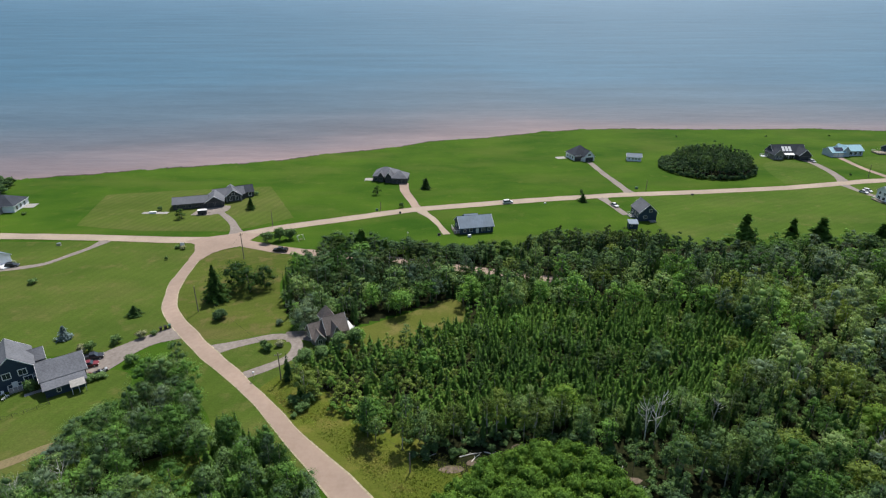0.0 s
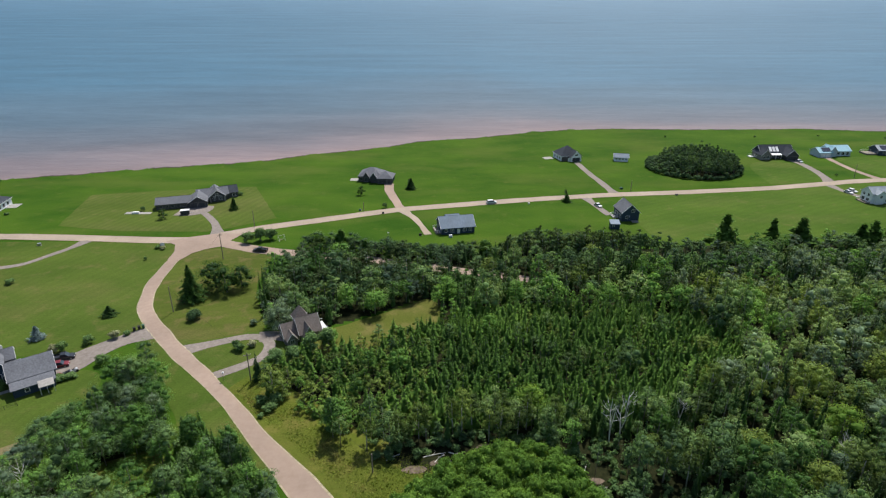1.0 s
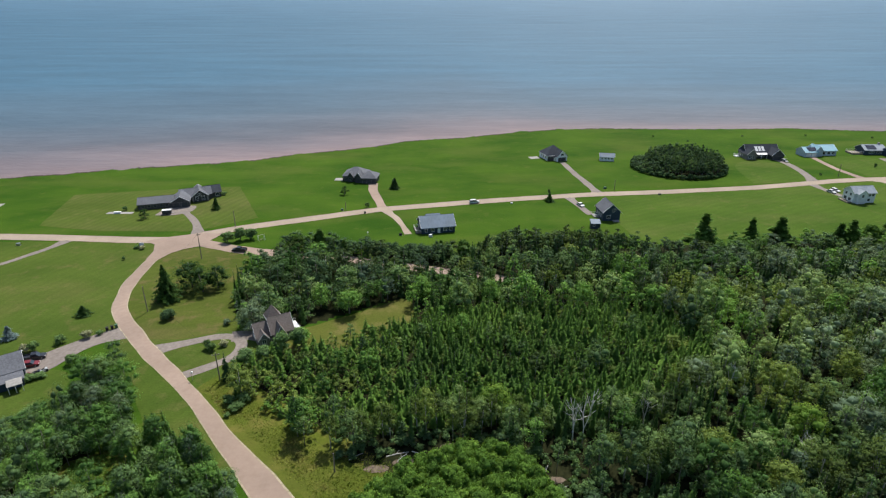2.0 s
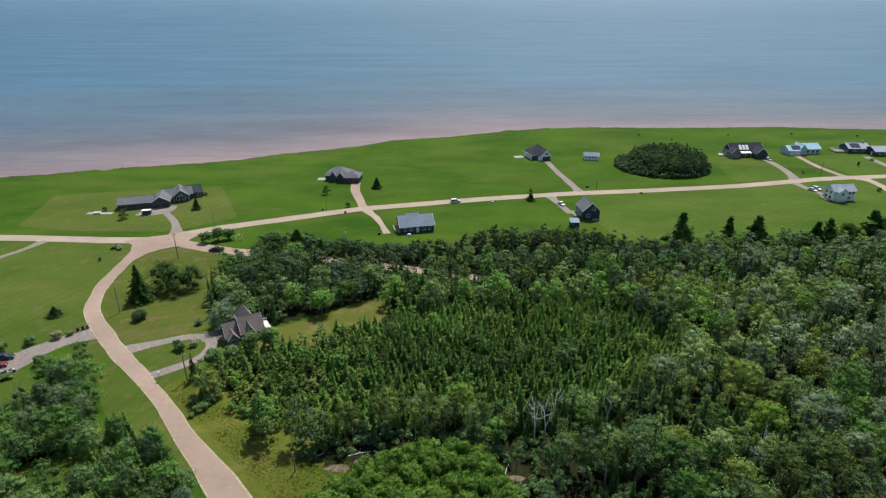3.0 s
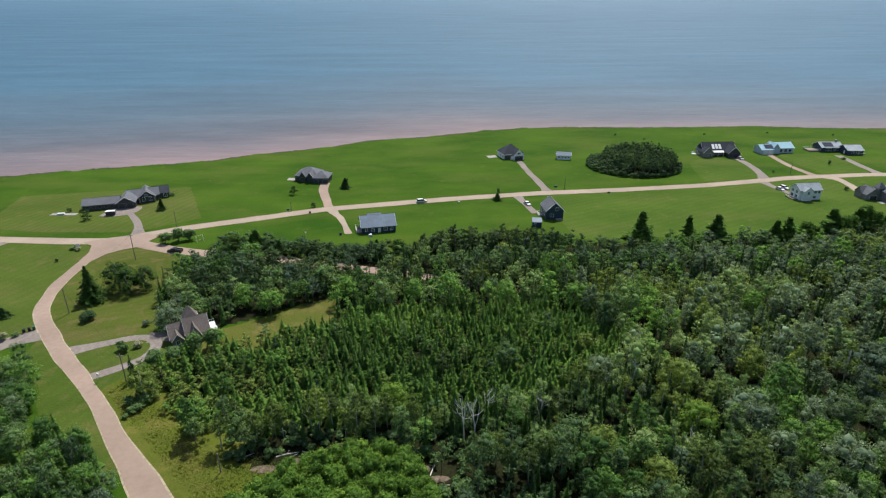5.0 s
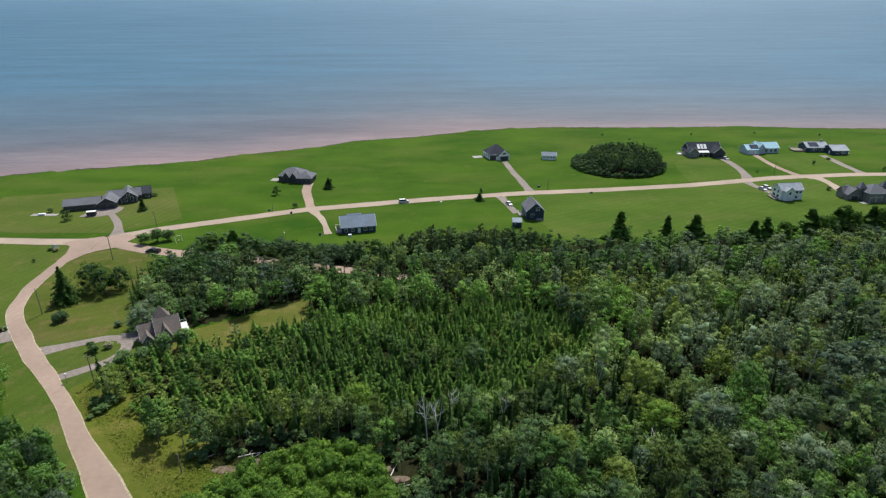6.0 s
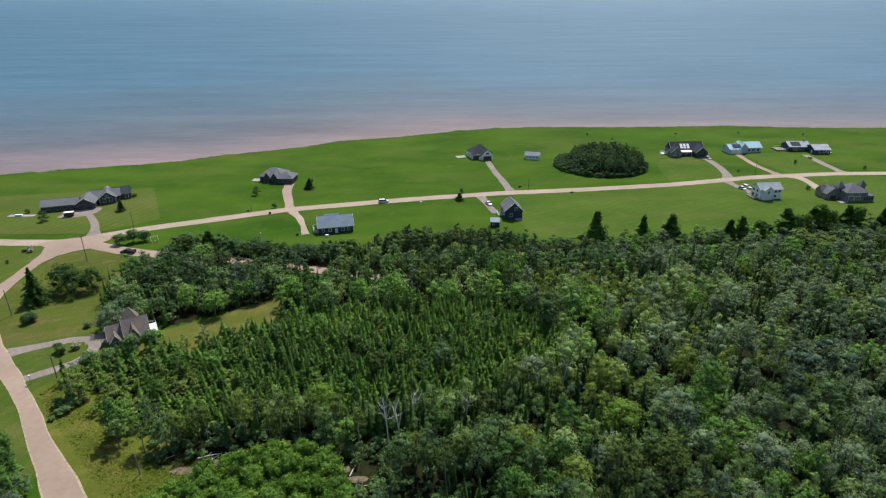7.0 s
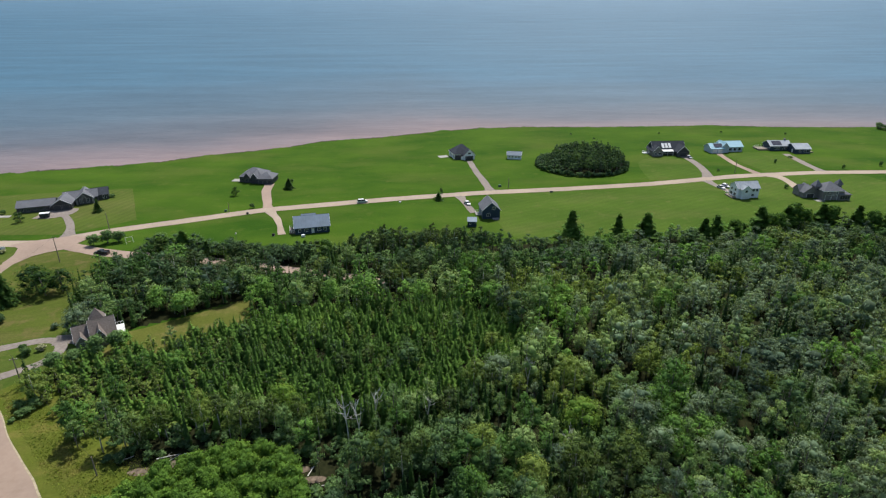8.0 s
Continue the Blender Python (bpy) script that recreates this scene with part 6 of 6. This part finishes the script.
for x, y, tall, wide, foliage, label in (
    (-49.5, 155.6, 0.8, 1.0, SILVER, "small round silvery shrub"), (-93.8, 144.8, 1.3, 1.2, LEAF, "dark green shrub by the driveway"),
    (-98.6, 140.9, 1.5, 1.3, LEAF, "round shrub beside the parked cars"), (-84.9, 134.4, 1.4, 1.4, LEAF, "shrub at the copse edge"), (-87.9, 147.9, 1.2, 1.2, FLOWER, "pale flowering shrub by the driveway"),
    (-85.2, 149.6, 0.7, 0.8, LEAF, "low shrub by the driveway"), (-142.5, 183.2, 0.9, 1.3, LEAF, "low dark shrub on the lawn"), (-104.7, 203.1, 0.7, 0.5, LEAF, "small young shrub on the lawn"),
    (-19.2, 262.4, 1.2, 0.9, LEAF, "small young tree by the road"), (69.9, 281.7, 1.4, 0.7, LEAF, "slim young tree by the road"), (-9.3, 304.3, 0.8, 0.8, LEAF, "low dark shrub on the lawn"),
    (-105.0, 214.0, 0.6, 1.1, LEAF, "low shrub under the sign"), (-102.2, 213.4, 0.7, 0.9, FLOWER, "low flowering shrub under the sign"), (-50.6, 141.4, 1.4, 1.0, LEAF, "dark shrub on the driveway island"),
    (-48.8, 141.0, 1.2, 1.0, LEAF, "round shrub on the driveway island"), (-46.6, 142.6, 0.9, 1.1, FLOWER, "pale flowering shrub on the driveway island"), (-92.0, 127.0, 0.8, 1.4, LEAF, "low green hedge shrub by the garage"),
    (-89.6, 128.6, 0.7, 1.3, LEAF, "low green hedge shrub by the garage"), (-101.5, 139.6, 1.2, 1.1, FLOWER, "pale green shrub behind the cars"), (-191.5, 253.3, 0.5, 1.0, LEAF, "low dark shrub on the lawn"),
    (-104.5, 122.2, 1.5, 1.3, LEAF, "dark shrub against the navy house"), (269.5, 270.0, 1.0, 1.1, LEAF, "round shrub beside the grey house"), (246.5, 283.5, 1.0, 0.9, LEAF, "dark shrub behind the grey house"),
    (268.0, 331.0, 1.3, 0.6, LEAF, "slim young tree on the lawn"), (300.0, 318.0, 1.2, 0.7, LEAF, "slim young tree near the road"), (325.0, 322.0, 1.5, 0.8, LEAF, "slim young tree near the road"),
    (283.5, 343.0, 0.6, 1.0, LEAF, "low shrub beside the driveway"), (-131.0, 258.5, 1.0, 1.0, LEAF, "dark shrub at the bungalow's end"), (-93.0, 282.0, 0.8, 1.2, LEAF, "shrub at the bungalow wall"),
    (-36.6, 117.6, 1.1, 1.2, LEAF, "wild shrub at the edge of the woods"), (-34.0, 114.6, 0.9, 1.3, LEAF, "wild shrub at the edge of the woods"), (-33.0, 118.2, 1.3, 1.4, LEAF, "wild shrub at the edge of the woods"), (-35.2, 112.6, 0.5, 0.7, LEAF, "low bush at the road's edge"),
):
    single_tree("shrub", bush(2.0, 1.35, 7, 80, 0.17), x, y, foliage, label, "shrub", tall, wide, "garden shrubs")
single_tree("shrub", bush(3.0, 2.2, 14, 130, 0.2), -69.5, 158.4, LEAF, "round dense dark shrub on the lawn", "shrub", tint=0.1)
for x, y, tall in ((-28.6, 139.2, 1.1), (-33.0, 135.6, 0.8), (-24.6, 142.6, 1.0), (-37.5, 133.6, 0.85)):
    single_tree("broadleaf_tree", broadleaf(6.0, 2.6, 11, 90, 0.25, 0.2, 0.12), x, y, LEAF, "leafy green tree before the brown-roofed house", "tree", tall, 1.0, "trees before the house")
for x, y in ((165.4, 411.8), (228.9, 411.7), (274.6, 413.4), (317.6, 407.0), (226.6, 316.0)):
    single_tree("shrub", bush(1.2, 0.9, 4, 40, 0.17), x, y, LEAF, "tiny dark shrub in the open meadow", "shrub", group="meadow shrubs", tint=0.1)
for x, y, tall in ((-71.0, 219.8, 0.9), (-66.5, 221.8, 1.1), (-63.0, 223.2, 0.9)):
    single_tree("broadleaf_tree", broadleaf(5.0, 2.6, 10, 90, 0.25, 0.3, 0.12), x, y, LEAF, "small green tree on the grass island", "tree", tall, 1.0, "island trees")
# Tint raised on these far-edge trees: haze put into the needle colour.
for x, y, tall, wide in ((120.5, 217.5, 1.85, 2.7), (139.5, 217.5, 1.6, 2.0), (150.8, 217.0, 1.65, 2.9), (173.6, 215.2, 1.4, 2.0), (178.1, 215.0, 1.6, 2.2), (197.5, 218.5, 1.9, 3.2), (213.0, 225.0, 1.6, 2.6), (228.9, 227.0, 1.6, 2.6), (242.2, 224.0, 1.6, 2.2), (252.0, 220.0, 1.5, 2.2), (-31.4, 210.8, 1.35, 2.2), (-21.9, 208.2, 0.85, 1.0), (15.5, 208.5, 0.8, 1.2), (24.6, 206.5, 0.85, 1.5), (-36.0, 211.0, 0.9, 1.2)):
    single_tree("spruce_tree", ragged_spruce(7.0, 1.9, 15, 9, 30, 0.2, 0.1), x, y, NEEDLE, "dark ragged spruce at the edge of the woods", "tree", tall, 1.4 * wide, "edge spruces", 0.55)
for x, y, tall, wide in ((200.5, 217.0, 1.0, 1.0), (206.0, 220.0, 0.9, 0.9), (216.5, 225.5, 1.1, 1.0), (221.0, 226.0, 0.85, 0.9), (232.5, 226.0, 0.95, 0.9), (247.0, 221.0, 0.9, 0.9), (186.0, 216.0, 0.8, 0.9), (-40.0, 211.5, 0.6, 0.7), (24.0, 205.0, 0.65, 0.8)):
    single_tree("broadleaf_tree", broadleaf(11.0, 3.6, 14, 90, 0.3, 0.25, 0.2), x, y, NEEDLE, "tall dark green tree at the woods' far edge", "tree", tall, wide, "edge trees", 0.5)
for x, y, height in ((44.5, 102.5, 13.5), (46.9, 103.0, 12.0), (168.0, 128.0, 8.0), (92.0, 96.0, 8.5), (120.0, 118.0, 8.0), (62.0, 108.0, 9.0), (-76.6, 89.5, 7.0), (-83.7, 85.8, 7.0), (87.0, 120.0, 10.0), (49.9, 109.4, 9.5), (132.1, 135.1, 10.0)):
    ob = tagged(build("dead_tree", *snag(height), DEADWOOD), "bare bleached dead tree among green crowns", "dead tree", "dead trees")
    ob.matrix_basis = pose(x, y, 0, rng.uniform(-4, 4), rng.uniform(-4, 4), rng.uniform(0, 360))

# large crowns that stand out in the woods
for x, y, height, radius, foliage in ((82.1, 163.2, 9.0, 5.0, EMERALD), (104.7, 161.0, 9.0, 4.0, EMERALD), (96.5, 103.5, 9.0, 4.6, THICKET_LEAF), (122.8, 91.6, 9.0, 5.0, SILVER), (138.9, 89.5, 8.5, 4.5, SILVER), (60.9, 164.5, 8.5, 3.4, EMERALD), (-13.4, 161.6, 8.0, 3.8, EMERALD), (8.9, 170.3, 8.0, 3.6, EMERALD), (135.4, 155.9, 8.5, 3.4, EMERALD), (31.1, 167.9, 8.0, 3.0, EMERALD), (-23.1, 165.9, 7.5, 3.4, EMERALD), (79.9, 122.0, 9.0, 4.2, SILVER), (176.9, 163.6, 8.0, 3.8, SILVER), (-24.7, 144.7, 3.6, 2.2, EMERALD), (28.4, 112.2, 8.5, 3.2, THICKET_LEAF), (73.5, 97.2, 8.5, 3.4, OLIVE), (82.9, 87.2, 8.0, 3.6, OLIVE), (118.8, 124.6, 8.5, 3.6, OLIVE)):
    look_word = {"emerald_leaves": "bright green maple", "thicket_leaves": "yellow-green maple", "silvery_leaves": "pale silvery green willow", "olive_leaves": "olive green birch"}[foliage.name]
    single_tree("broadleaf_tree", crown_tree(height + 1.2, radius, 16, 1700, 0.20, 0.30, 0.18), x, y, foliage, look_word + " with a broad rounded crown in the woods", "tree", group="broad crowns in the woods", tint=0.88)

# fallen trunks and brush in the gap beside the thicket
for x, y, yaw, length in ((3.5, 99.0, 15, 5.0), (9.0, 100.5, -25, 4.0), (6.0, 97.5, 50, 3.0), (37.0, 93.0, 70, 4.5), (38.5, 89.5, 20, 3.0), (-4.5, 98.0, 35, 3.5)):
    ob = tagged(build("log", *joined(tube([(0, 0, 0.12), (length * 0.5, 0.15, 0.16), (length, -0.1, 0.3)], [0.12, 0.1, 0.05], 6), tube([(length * 0.45, 0.1, 0.2), (length * 0.6, 0.7, 0.7)], [0.05, 0.015], 4), tube([(length * 0.7, 0.05, 0.2), (length * 0.9, -0.6, 0.6)], [0.04, 0.012], 4)), DEADWOOD), "fallen bleached tree trunk on bare earth", "log", "fallen trunks")
    ob.matrix_basis = pose(x, y, 0.05, 0, 0, yaw)

def garden_chair(x, y, yaw):
    ob = tagged(empty("garden_chair", x, y, 0.02, yaw), "white garden chair on the paved terrace", "chair", "garden chairs")
    build("seat", *box(-0.3, 0.3, -0.3, 0.3, 0.38, 0.45, 0.02), WHITE, ob)
    build("backrest", *box(-0.3, 0.3, 0.26, 0.33, 0.45, 1.0, 0.02), WHITE, ob)
    for u in (-0.26, 0.26):
        for v in (-0.26, 0.26):
            build("leg", *box(u - 0.03, u + 0.03, v - 0.03, v + 0.03, 0, 0.38), WHITE, ob)


for x, y, yaw in ((-110.6, 121.0, 20), (-108.8, 120.2, 150), (-108.9, 118.9, 260)):
    garden_chair(x, y, yaw)
tagged(build("retaining_wall", *turned(box(0, 5.3, -0.15, 0.15, 0, 0.45, 0.04), pose(-94.0, 127.7, 0, 0, 0, 38)), CONCRETE), "low pale retaining wall beside the parked quad bikes", "wall")

# thin wire fence round the garden below the navy house
fence = tagged(empty("fence", 0, 0, 0, 0), "thin dark wire garden fence on the lawn", "fence")
line = [Vector((-98.2, 119.2, 0)), Vector((-96.2, 116.9, 0)), Vector((-100.6, 113.9, 0)), Vector((-104.4, 111.1, 0)), Vector((-109.0, 107.6, 0))]
for p, q in zip(line, line[1:]):
    count = max(1, round((q - p).length / 2.4))
    for k in range(count):
        o = p.lerp(q, k / count)
        build("post", *tube([o, o + Vector((0, 0, 1.0))], [0.05, 0.045], 5), RUBBER, fence)
    for z in (0.35, 0.65, 0.95):
        build("wire", *tube([p + Vector((0, 0, z)), q + Vector((0, 0, z))], [0.02, 0.02], 4), RUBBER, fence)
